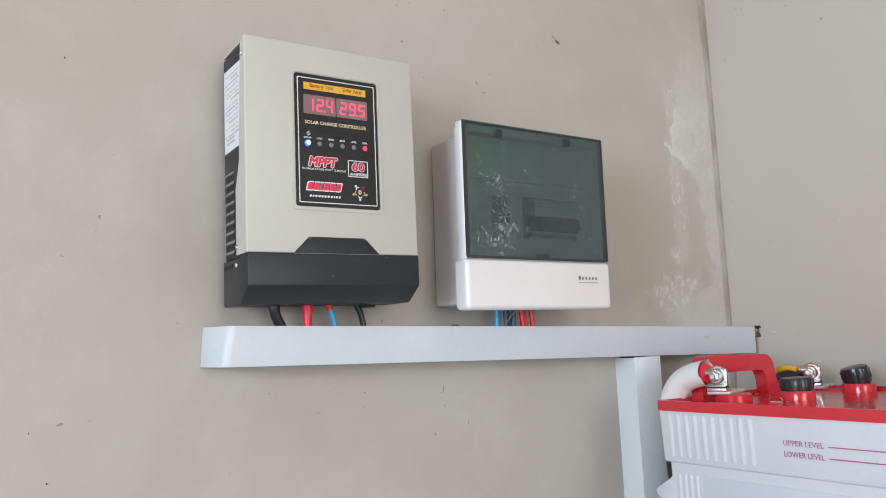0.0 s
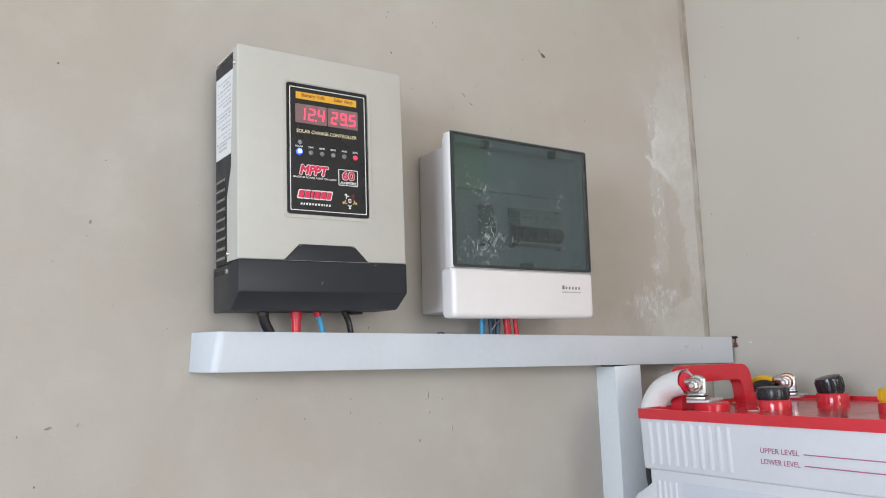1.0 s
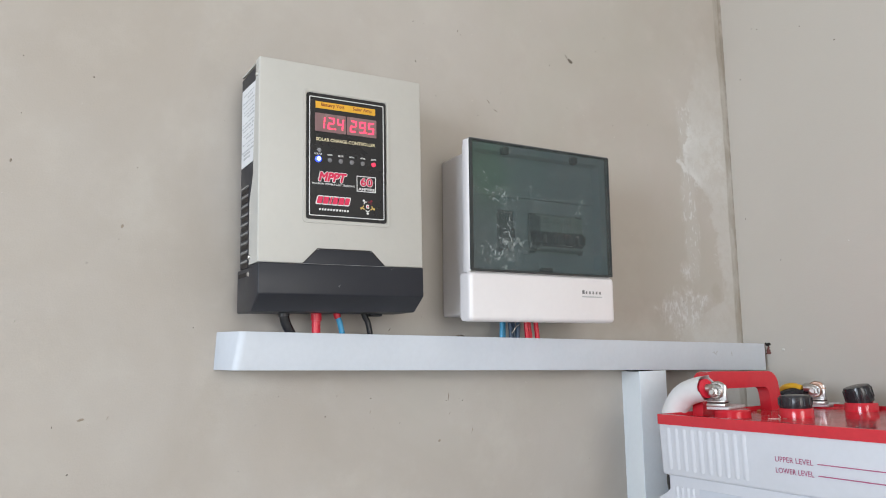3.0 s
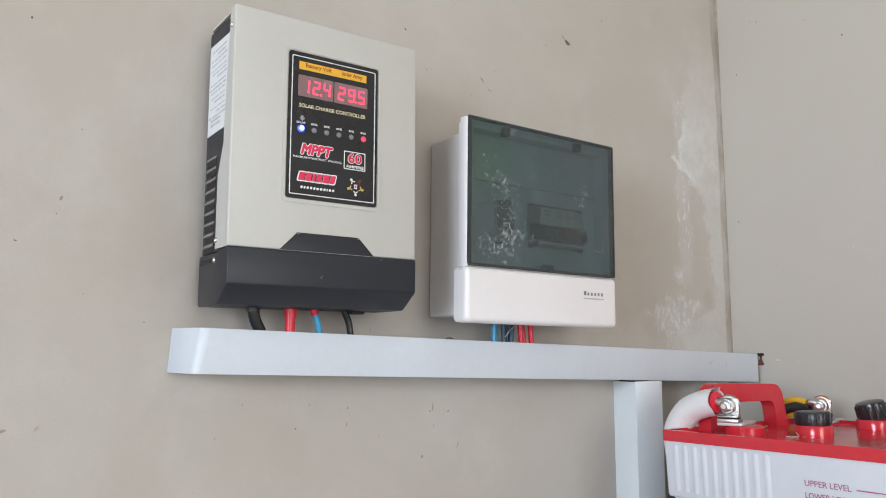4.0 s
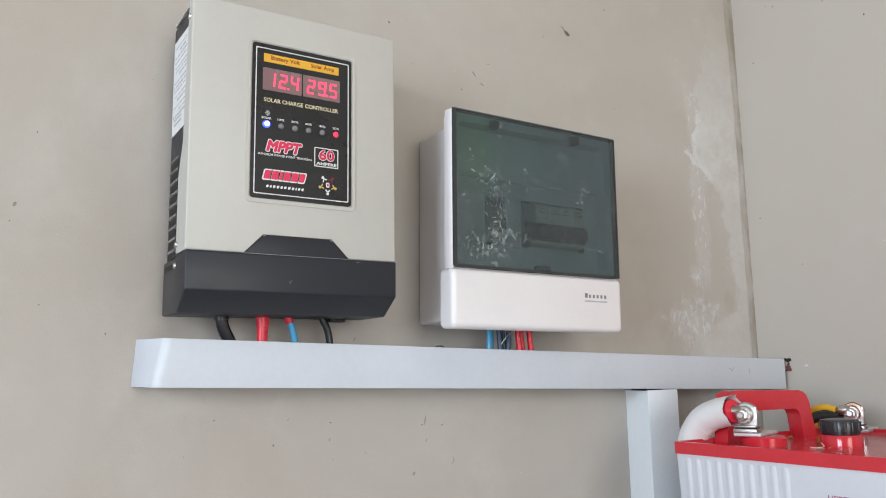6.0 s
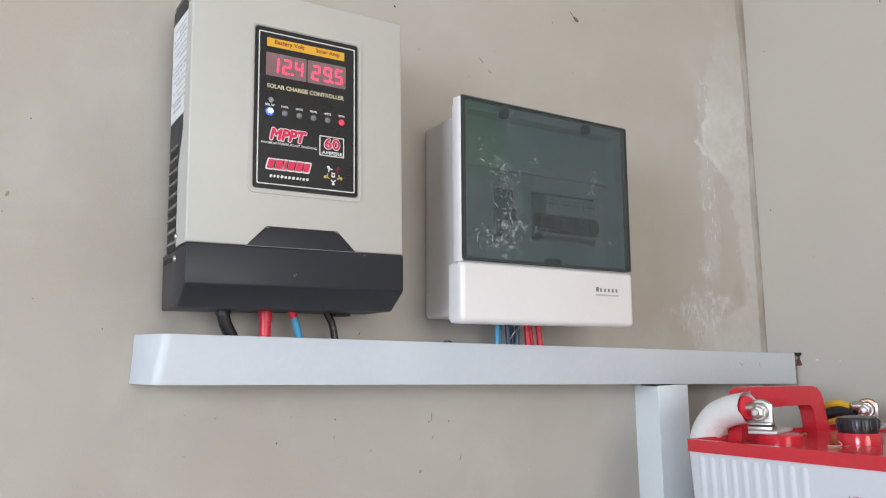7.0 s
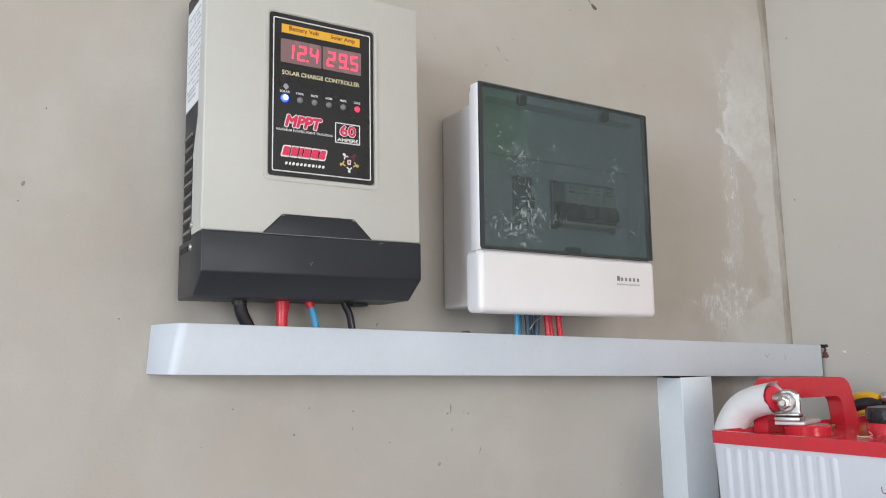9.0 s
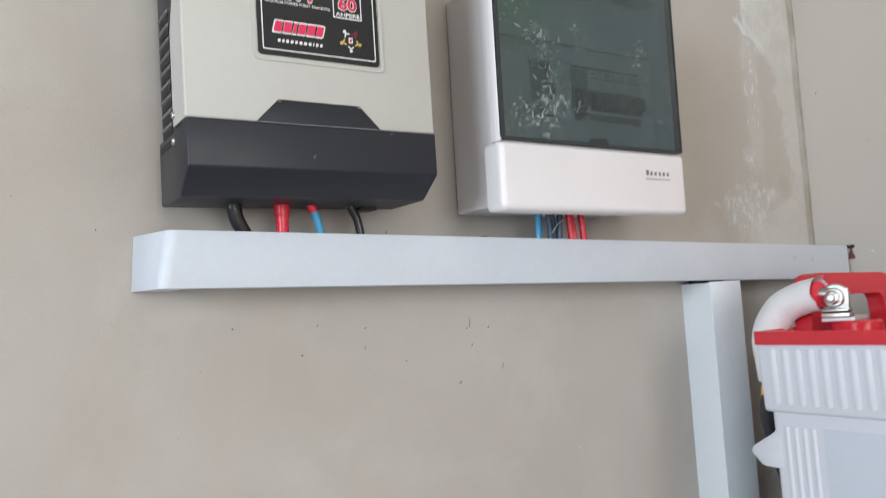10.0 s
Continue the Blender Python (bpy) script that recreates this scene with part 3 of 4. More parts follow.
FLAP = [(CY + 0.004, CMID), (CY + 0.034, CMID), (CY + 0.034, 0.6700), (CY + 0.021, 0.7000), (CY + 0.021, 0.7200), (CY + 0.0135, CTOP - 0.0012), (CY + 0.004, CTOP - 0.0012)]
join(cover, prism(FLAP, "x", CX0 + 0.0002, CX0 + 0.0016))
join(cover, prism(FLAP, "x", CX1 - 0.0016, CX1 - 0.0002))
join(cover, box(CX0 + 0.002, CX1 - 0.002, CY + 0.004, REAR - 0.004, CTOP - 0.0025, CTOP - 0.0008))
cover = part("front_cover", cover, CREAM, ctl, "cream powder-coated steel cover")
bm = prism([(CY - 0.0018, CMID), (CY - 0.0018, 0.5660), (CY + 0.0225, CLOW), (REAR, CLOW), (REAR, CMID - 0.003), (CY + 0.03, CMID - 0.003)], "x", CX0, CX1, 0.0018, 3)
part("lower_cover", bm, BLACK_COAT, ctl, "black powder-coated lower cover with a slanted foot")
# dark sheet behind the shield, painted as the shadow along its edges
part("shield_shadow", prism([(0.2764, CMID - 0.001), (0.2950, 0.6179), (0.3607, 0.6179), (0.3793, CMID - 0.001)], "y", CY - 0.0003, CY + 0.002), HOLLOW_SHADE, ctl, "dark outline painted as the shadow round the shield", smooth=False)
bm = prism([(0.2775, CMID - 0.001), (0.2957, 0.6168), (0.3600, 0.6168), (0.3782, CMID - 0.001)], "y", CY - 0.0009, CY + 0.002, 0.0004)
part("raised_shield", bm, BLACK_COAT, ctl)
for x, z, w, turn in ((0.3200, 0.5757, 0.0022, 50), (0.3212, 0.5772, 0.0014, -20), (0.3865, 0.5975, 0.0030, -20)):
    mark = box(-w / 2, w / 2, CY - 0.0022, CY - 0.0016, -0.00025, 0.00025)
    bmesh.ops.transform(mark, matrix=Matrix.Translation((x, 0, z)) @ Matrix.Rotation(radians(turn), 4, "Y"), verts=mark.verts)
    part("scuff", mark, INK_DULL, ctl, "pale scuff mark", smooth=False)
for x in (0.2957, 0.3600):
    part("bare_corner", box(x - 0.0012, x + 0.0012, CY - 0.0012, CY - 0.0006, 0.6160, 0.6170), INK_DULL, ctl, "bare metal corner of the shield", smooth=False)
# thin grey strip: the lower cover's edge highlight, painted on
part("edge_highlight", box(0.2765, 0.3795, CY - 0.0021, CY - 0.0010, CMID - 0.0006, CMID - 0.0001), INK_DULL, ctl, "light strip painted as the highlight on the edge below the shield", smooth=False)
part("hanging_tab", box(0.388, 0.404, REAR - 0.016, REAR - 0.001, CLOW - 0.0028, CLOW + 0.001, 0.0008), BLACK_COAT, ctl)

# louvres of both sides
for side, xs in ((-1, CX0 + 0.0028), (1, CX1 - 0.0028)):
    mesh_a = mesh_b = None
    for i in range(10):
        z = 0.6875 - 0.0107 * i
        if mesh_a is None:
            # no hole is cut: a dark plate gives the shade inside the slot
            slot = part("vent_slot", box(xs - 0.0004, xs + 0.0004, CY + 0.0470, CY + 0.0730, z - 0.0030, z + 0.0030), HOLLOW_SHADE, ctl, smooth=False)
            bm = prism([(xs, z + 0.0060), (xs, z + 0.0022), (xs + side * 0.0022, z + 0.0026), (xs + side * 0.0020, z + 0.0036)], "y", CY + 0.0472, CY + 0.0728, 0.0003, 1)
            louvre = part("louvre", bm, SLATE, ctl)
            mesh_a, mesh_b, top = slot.data, louvre.data, z
        else:
            for kind, me in (("vent_slot", mesh_a), ("louvre", mesh_b)):
                ob = new(kind, me)
                ob.parent, ob.location = ctl, (0, 0, z - top)

# this slot too is a dark plate, its inner shade given by colour
part("vent_slot", box(CX0 - 0.0003, CX0 + 0.0006, CY + 0.0440, CY + 0.0730, 0.5880, 0.5925), HOLLOW_SHADE, ctl, "dark slot in the side of the lower cover", smooth=False)

# rating sticker on the side
xs = CX0 + 0.0024
sticker = part("rating_sticker", prism([(CY + 0.0150, 0.8075), (CY + 0.0755, 0.8095), (CY + 0.0755, 0.7165), (CY + 0.0225, 0.7165), (CY + 0.0225, 0.7205)], "x", xs - 0.0004, xs + 0.0003), PAPER, ctl, "white printed rating sticker", smooth=False)
bm = bmesh.new()
for i in range(15):
    z = 0.8005 - 0.0048 * i + random.uniform(-0.0008, 0.0008)
    y, end = CY + 0.024 + random.uniform(0, 0.008), CY + 0.072 - random.choice((0, 0, 0.008, 0.02))
    tall = random.uniform(0.0009, 0.0022)
    while y < end - 0.004:
        w = random.uniform(0.004, 0.012)
        join(bm, box(xs - 0.0007, xs - 0.0003, y, min(y + w, end), z, z + tall))
        y += w + random.uniform(0.001, 0.004)
for z in (0.7245, 0.7290):
    join(bm, box(xs - 0.0007, xs - 0.0003, CY + 0.040, CY + 0.066, z, z + 0.0022))
part("fine_print", bm, INK_MID, sticker, "rows of small grey print", smooth=False)
TIP = Matrix.Rotation(radians(-90), 4, "Y")
for y, z, depth in ((0.7292, 0.8108, 0.0), (0.7515, 0.6085, 0.0), (0.7535, 0.5900, 0.0)):
    bm = lathe([(0.0, 0.0018), (0.0016, 0.0016), (0.0026, 0.0008), (0.0029, 0.0), (0.0029, -0.001)], (CX0, y, z), TIP, 14)
    screw = part("screw", bm, TIN, ctl, "small pan-head steel screw")
    part("screw_slot", box(CX0 - 0.0021, CX0 - 0.0016, y - 0.0015, y + 0.0015, z - 0.0003, z + 0.0003), HOLLOW_SHADE, screw, smooth=False)

# front panel
PX0, PX1, PZ0, PZ1 = 0.2818, 0.3800, 0.6505, 0.7955
rim = ring(rounded(PX0 - 0.0042, PX1 + 0.0042, PZ0 - 0.0042, PZ1 + 0.0042, 0.005), rounded(PX0 - 0.0012, PX1 + 0.0012, PZ0 - 0.0012, PZ1 + 0.0012, 0.003), "y", CY - 0.0009, CY + 0.0004)
part("panel_rim", rim, CREAM, ctl)
PY = CY - 0.0012
panel = part("display_panel", prism(rounded(PX0, PX1, PZ0, PZ1, 0.0028), "y", PY, CY + 0.0006), PANEL_BLACK, ctl, "glossy black printed display panel", smooth=False)
INK = PY - 0.0003
b0, b1 = rounded(PX0 + 0.0030, PX1 - 0.0030, PZ0 + 0.0038, PZ1 - 0.0040, 0.0014), rounded(PX0 + 0.0039, PX1 - 0.0039, PZ0 + 0.0047, PZ1 - 0.0049, 0.0010)
part("border_line", ring(b0, b1, "y", INK, PY), INK_WHITE, panel, "thin white border line", smooth=False)
part("amber_strip", box(0.2922, 0.3663, INK, PY, 0.7783, 0.7862), INK_YELLOW, panel, "amber strip with the two headings", smooth=False)
part("heading", lettering("Battery Volt", 0.2990, 0.3268, 0.7798, 0.7851, INK - 0.0003, weight=0.012), INK_BROWN, panel, "Battery Volt", smooth=False)
part("heading", lettering("Solar Amp", 0.3378, 0.3615, 0.7798, 0.7851, INK - 0.0003, weight=0.012), INK_BROWN, panel, "Solar Amp", smooth=False)

SEGMENTS = {"1": "bc", "2": "abged", "4": "fgbc", "9": "abcdfg", "5": "afgcd"}
DIGIT_Y = INK - 0.0004
for wx0, wx1, digits in ((0.2915, 0.3290, "124"), (0.3302, 0.3676, "295")):
    window = part("display_window", prism(rounded(wx0, wx1, 0.7513, 0.7726, 0.0008), "y", INK - 0.0002, PY), WINDOW_RED, panel, "dull red display window", smooth=False)
    for i, d in enumerate(digits):
        w, h, t = 0.0078, 0.0138, 0.0016
        x0 = wx0 + 0.0036 + i * 0.0112
        z0 = 0.7549
        bm = bmesh.new()
        for s in SEGMENTS[d]:
            a, b = x0 + t * 0.6, x0 + w - t * 0.6
            mid, top = z0 + h / 2, z0 + h
            rect = {"a": (a, b, top - t, top), "g": (a, b, mid - t / 2, mid + t / 2), "d": (a, b, z0, z0 + t),
                    "b": (x0 + w - t, x0 + w, mid + t * 0.3, top - t * 0.4), "c": (x0 + w - t, x0 + w, z0 + t * 0.4, mid - t * 0.3),
                    "f": (x0, x0 + t, mid + t * 0.3, top - t * 0.4), "e": (x0, x0 + t, z0 + t * 0.4, mid - t * 0.3)}[s]
            join(bm, box(rect[0], rect[1], DIGIT_Y, INK, rect[2], rect[3]))
        if i == 1:
            join(bm, box(x0 + w + 0.0008, x0 + w + 0.0024, DIGIT_Y, INK, z0, z0 + 0.0017))
        for v in bm.verts:
            v.co.x += (v.co.z - z0) * 0.08
        part("digit", bm, SEGMENT, window, "lit red digit " + d, smooth=False)

part("title", lettering("SOLAR CHARGE CONTROLLER", 0.2928, 0.3660, 0.7403, 0.7442, INK, weight=0.022), INK_PALE, panel, "SOLAR CHARGE CONTROLLER", smooth=False)
for x, words, lamp in ((0.2956, "SOLAR", LED_BLUE), (0.3093, "100%", LED_OFF), (0.3227, "80%", LED_OFF), (0.3362, "60%", LED_OFF), (0.3499, "40%", LED_OFF), (0.3636, "20%", LED_RED)):
    half = 0.0046 if words == "SOLAR" else 0.0033
    part("led_caption", lettering(words, x - half, x + half, 0.7240, 0.7261, INK, weight=0.02), INK_WHITE, panel, words, smooth=False)
    size = 0.0036 if lamp is LED_BLUE else 0.0027
    lens = lathe([(size, 0.0), (size, 0.0009), (size * 0.8, 0.0018), (size * 0.45, 0.0023), (0.0, 0.0025)], (x, PY, 0.7190), Matrix.Rotation(radians(90), 4, "X"), 16)
    lens = part("led", lens, lamp, panel, {LED_BLUE: "lit blue lamp", LED_RED: "lit red lamp", LED_OFF: "unlit grey lamp"}[lamp])
    if lamp is LED_BLUE:
        core = lathe([(0.0024, 0.0), (0.0023, 0.0008), (0.0, 0.0014)], (x, PY - 0.0019, 0.7190), Matrix.Rotation(radians(90), 4, "X"), 12)
        core = part("led_core", core, LED_CORE, lens.parent, "white-blue glowing core")
sun = [(0.2950, 0.2982, 0.7306, 0.7316), (0.2942, 0.2990, 0.7292, 0.7302), (0.2950, 0.2982, 0.7278, 0.7288), (0.2962, 0.2970, 0.7268, 0.7322)]
part("solar_symbol", bars(sun, PY), INK_MID, panel, "small solar symbol", smooth=False)

def bold(words, x0, x1, z0, z1, y, shear, grow, count):
    """Heavy lettering: copies of the words set round a small circle."""
    bm = bmesh.new()
    for k in range(count):
        a = 2 * math.pi * k / count
        dx, dz = grow * math.cos(a), grow * math.sin(a)
        join(bm, lettering(words, x0 + dx, x1 + dx, z0 + dz, z1 + dz, y - 0.00002 * k, shear))
    return bm


part("word_outline", bold("MPPT", 0.2964, 0.3292, 0.6947, 0.7041, INK, 0.25, 0.0015, 12), INK_WHITE, panel, "white outline of MPPT", smooth=False)
part("word", bold("MPPT", 0.2964, 0.3292, 0.6947, 0.7041, INK - 0.0004, 0.25, 0.0007, 8), INK_RED, panel, "MPPT", smooth=False)
part("small_caption", lettering("MAXIMUM POWER POINT TRACKING", 0.2882, 0.3396, 0.6900, 0.6922, INK, weight=0.015), INK_WHITE, panel, "MAXIMUM POWER POINT TRACKING", smooth=False)
part("rating_square", ring(rounded(0.3422, 0.3664, 0.6857, 0.7043, 0.0006), rounded(0.3431, 0.3655, 0.6866, 0.7034, 0.0004), "y", INK, PY), INK_WHITE, panel, "white square round the rating", smooth=False)
part("rating_outline", bold("60", 0.3471, 0.3617, 0.6927, 0.7019, INK, 0, 0.0010, 10), INK_WHITE, panel, "white outline of 60", smooth=False)
part("rating", bold("60", 0.3471, 0.3617, 0.6927, 0.7019, INK - 0.0004, 0, 0.0004, 6), INK_RED, panel, "60", smooth=False)
part("rating_unit", lettering("AMPERE", 0.3442, 0.3646, 0.6873, 0.6904, INK, weight=0.03), INK_WHITE, panel, "AMPERE", smooth=False)


def slanted(x0, widths, gap, z0, z1, y, lean, grow):
    """A row of leaning rounded blocks, standing for a maker's name."""
    bm, x = bmesh.new(), x0
    for width in widths:
        shape = rounded(x - grow, x + width + grow, z0 - grow, z1 + grow, min(0.0010 + grow * 0.5, width * 0.4), 3)
        join(bm, prism([(p[0] + (p[1] - z0) * lean, p[1]) for p in shape], "y", y - 0.0003, y))
        x += width + gap
    return bm


NAME = (0.0058, 0.0060, 0.0026, 0.0058, 0.0060, 0.0052)
part("maker_mark_edge", slanted(0.2935, NAME, 0.0014, 0.6685, 0.6765, PY, 0.25, 0.0012), INK_WHITE, panel, "white edge of the maker's mark", smooth=False)
part("maker_mark", slanted(0.2935, NAME, 0.0014, 0.6685, 0.6765, PY - 0.0003, 0.25, 0.0), INK_RED, panel, "red slanted maker's mark", smooth=False)
part("maker_line", slanted(0.2962, (0.0022, 0.0018, 0.0023, 0.0024, 0.0021, 0.0024, 0.0026, 0.0024, 0.0010, 0.0023, 0.0022), 0.0012, 0.6606, 0.6632, PY, 0.2, 0.0), INK_WHITE, panel, "small pale maker's line", smooth=False)
# five small arms round a core: white, dark red and gold
for k, ink in enumerate((INK_WHITE, INK_GOLD, INK_WHITE, INK_GOLD, INK_DARK_RED)):
    a = radians(126 + 72 * k)
    c, q = math.cos(a), math.sin(a)
    arm = lathe([(0.0014, 0), (0.0014, 0.0003)], (0.3558 + 0.0082 * c, PY, 0.6690 + 0.0082 * q), Matrix.Rotation(radians(90), 4, "X"), 12)
    for way in (-1, 1):
        b = box(-0.0015, 0.0015, PY - 0.0003, PY, -0.00055, 0.00055)
        bmesh.ops.transform(b, matrix=Matrix.Translation((0.3558 + 0.0056 * c - 0.0012 * q * way, 0, 0.6690 + 0.0056 * q + 0.0012 * c * way)) @ Matrix.Rotation(-a - radians(90 + 42 * way), 4, "Y"), verts=b.verts)
        join(arm, b)
    part("emblem_arm", arm, ink, panel, smooth=False)
part("emblem_core", ring(rounded(0.3541, 0.3575, 0.6668, 0.6712, 0.0006), rounded(0.3549, 0.3567, 0.6678, 0.6702, 0.0003), "y", INK, PY), INK_WHITE, panel, smooth=False)
part("emblem_centre", box(0.3549, 0.3567, INK, PY, 0.6678, 0.6702), INK_RED, panel, smooth=False)

# cables from the controller down into the trunking
def cable(name, label, material, points, radius, extra=(), group="", ripple=0.0):
    ob = thing(name, points[0], label, "cable", group)
    part("sheath", tube(points, radius, 6, 12, radius * ripple), material, ob)
    for piece, mat, pts, r in extra:
        part(piece, tube(pts, r, 6, 12), mat, ob)
    return ob


cable("power_cable", "thick black cable bending into the trunking", WIRE_BLACK, [(0.2765, 0.779, 0.556), (0.2770, 0.779, 0.547), (0.2795, 0.780, 0.537), (0.2850, 0.781, 0.5270), (0.290, 0.782, 0.518)], 0.0060,
      [("tape_ring", CAP_BLACK, [(0.2766, 0.779, 0.552), (0.2771, 0.779, 0.545)], 0.0067)], ripple=0.05)
cable("power_cable", "thick red cable running straight into the trunking", WIRE_RED, [(0.3150, 0.778, 0.556), (0.3160, 0.778, 0.545), (0.3155, 0.778, 0.535), (0.3158, 0.778, 0.518)], 0.0054, ripple=0.06, extra=
      [("tape_sleeve", WIRE_RED, [(0.3152, 0.778, 0.553), (0.3158, 0.778, 0.543), (0.3157, 0.778, 0.540)], 0.0064)])
cable("power_cable", "thin blue cable with a red sleeve entering the trunking", WIRE_BLUE, [(0.3405, 0.779, 0.556), (0.3425, 0.779, 0.547), (0.3460, 0.779, 0.537), (0.3505, 0.779, 0.518)], 0.0034,
      [("sleeve", WIRE_RED, [(0.3402, 0.779, 0.556), (0.3422, 0.779, 0.547), (0.3436, 0.779, 0.5435)], 0.0042)])
cable("power_cable", "thin black cable bending into the trunking", WIRE_BLACK, [(0.3750, 0.781, 0.556), (0.3790, 0.781, 0.546), (0.3838, 0.781, 0.536), (0.3870, 0.781, 0.518)], 0.0036)

# ---- breaker box ----
BX, BZ, BY = 0.6035, 0.6510, 0.7125
bbox = thing("breaker_box", (BX, NORTH, BZ), "white plastic breaker box with smoked lid, slightly askew on wall", "breaker box", turn=(0, 0.7, 0))
X0, X1, Z0, Z1, SPLIT = BX - 0.1130, BX + 0.1155, 0.5368, 0.7655, 0.5972
bm = bmesh.new()
shell = box(X0 + 0.016, X1 - 0.014, BY + 0.020, NORTH - 0.001, Z0 + 0.008, Z1 - 0.008, 0.003, 3)
for v in shell.verts:
    lean = (v.co.y - (BY + 0.020)) / (NORTH - BY - 0.02)
    v.co.x += (0.004 if v.co.x < BX else -0.004) * lean
# the shell is open in front, so that the breakers stand inside it
front_faces = [f for f in shell.faces if all(v.co.y < BY + 0.0205 for v in f.verts)]
bmesh.ops.delete(shell, geom=front_faces, context="FACES")
part("back_box", shell, ABS_WHITE, bbox)
ledge = ring(rounded(X0 - 0.0008, X1 + 0.0010, Z0, Z1, 0.007), rounded(X0 + 0.012, X1 - 0.012, SPLIT + 0.010, Z1 - 0.011, 0.004), "y", BY + 0.006, BY + 0.024)
bmesh.ops.bevel(ledge, geom=[e for e in ledge.edges if all(v.co.y < BY + 0.007 for v in e.verts) and e.calc_length() < 0.25 and len(e.link_faces) == 2 and abs(e.calc_face_angle(0)) > 1.2], offset=0.0025, segments=3, affect="EDGES")
for v in ledge.verts:
    if v.co.y > BY + 0.02:
        v.co.x += 0.0055 if v.co.x < X0 + 0.011 else (-0.002 if v.co.x > X1 - 0.008 else 0)
part("cover_collar", ledge, ABS_WHITE, bbox)
low = pillow(X0 - 0.0010, X1 + 0.0036, Z0 - 0.0010, SPLIT, 0.0060, ((0.0006, BY + 0.0235), (0.0, BY + 0.0180), (0.0, BY + 0.0060), (0.0005, BY + 0.0034), (0.0018, BY + 0.0014), (0.0036, BY + 0.0003), (0.0056, BY)))
low = part("lower_front", low, ABS_WHITE, bbox, "white lower front strip")
mark = BY - 0.0002
part("maker_mark", bars([(0.6655 + 0.0058 * i, 0.6655 + 0.0058 * i + (0.0036 if i == 0 else 0.0026), 0.5738, 0.5738 + (0.0050 if i == 0 else 0.0036)) for i in range(6)], mark), INK_DULL, low, "small dark grey maker's mark", smooth=False)
part("maker_line", bars([(0.6650 + 0.0031 * i, 0.6650 + 0.0031 * i + 0.0025, 0.5693, 0.5708) for i in range(11)], mark), INK_MID, low, "fine grey line of print", smooth=False)
part("cover_side", prism([(X0 - 0.0018, BY + 0.012), (X0 - 0.0014, BY + 0.0050), (X0 - 0.0002, BY + 0.0012), (X0 + 0.0014, BY + 0.0004), (X0 + 0.0030, BY + 0.012)], "z", SPLIT - 0.001, Z1 - 0.0012, 0.0006), ABS_WHITE, bbox)
# smoked lid: a thin shell with a turned-in edge
LX0 = X0 + 0.0002
lid = bmesh.new()
face = box(LX0, X1 - 0.0004, BY - 0.0012, BY + 0.0006, SPLIT + 0.0008, Z1 - 0.0008, 0.0006, 2)
join(lid, face)
lid = part("lid", lid, SMOKED, bbox, "smoked green-grey see-through lid with film scraps")
outer = rounded(LX0 + 0.0001, X1 - 0.0005, SPLIT + 0.0009, Z1 - 0.0009, 0.0012, 2)
within = [(LX0 + 0.0040 if p[0] < BX else X1 - 0.0020, SPLIT + 0.0030 if p[1] < BZ else Z1 - 0.0022) for p in outer]
within = [(w[0] + (p[0] - (LX0 if p[0] < BX else X1)) * 0.1, w[1] + (p[1] - (SPLIT if p[1] < BZ else Z1)) * 0.1) for w, p in zip(within, outer)]
part("lid_edge", ring(outer, within, "y", BY - 0.0016, BY + 0.0060), TAB, lid, "dark rim of the lid", smooth=False)
part("lid_top", box(LX0 + 0.001, X1 - 0.001, BY - 0.0002, BY + 0.0075, Z1 - 0.0008, Z1 + 0.0004, 0.0003, 1), LED_OFF, lid, "pale top edge of the lid")
# creased scraps of protective film
bm = bmesh.new()
for cx, cz, rx, rz, count in ((0.535, 0.690, 0.016, 0.014, 36), (0.549, 0.680, 0.012, 0.016, 32), (0.583, 0.702, 0.005, 0.016, 12), (0.513, 0.624, 0.011, 0.012, 18), (0.546, 0.638, 0.018, 0.016, 22), (0.584, 0.634, 0.016, 0.012, 22),
                              (0.667, 0.693, 0.009, 0.016, 14), (0.657, 0.682, 0.007, 0.008, 7), (0.690, 0.6265, 0.018, 0.003, 14), (0.513, 0.714, 0.012, 0.014, 12), (0.530, 0.617, 0.018, 0.004, 18), (0.560, 0.658, 0.012, 0.012, 14), (0.668, 0.650, 0.012, 0.018, 8)):
    for k in range(count * 2):
        x, z = random.gauss(cx, rx * 0.6), random.gauss(cz, rz * 0.6)
        if not (LX0 + 0.005 < x < X1 - 0.004 and SPLIT + 0.004 < z < Z1 - 0.006):
            continue
        a, bend, length, width = random.uniform(0, 6.28), random.uniform(-2.6, 2.6), random.choice((0.0012, 0.0018, 0.0024, 0.0036, 0.0060)) * random.uniform(0.8, 1.2), random.uniform(0.00010, 0.00048)
        rail = []
        for i in range(6):
            t = i / 5
            w = width * math.sin(math.pi * (0.12 + 0.76 * t))
            rail.append((bm.verts.new((x - w * math.sin(a), BY - 0.0016, z + w * math.cos(a))), bm.verts.new((x + w * math.sin(a), BY - 0.0019, z - w * math.cos(a)))))
            x, z, a = x + length / 5 * math.cos(a), z + length / 5 * math.sin(a), a + bend / 5
        for p, q in zip(rail, rail[1:]):
            bm.faces.new((p[0], p[1], q[1], q[0]))
tagged(part("film_creases", bm, FILM, lid, "curled white creases of protective film"), kind="stuff")
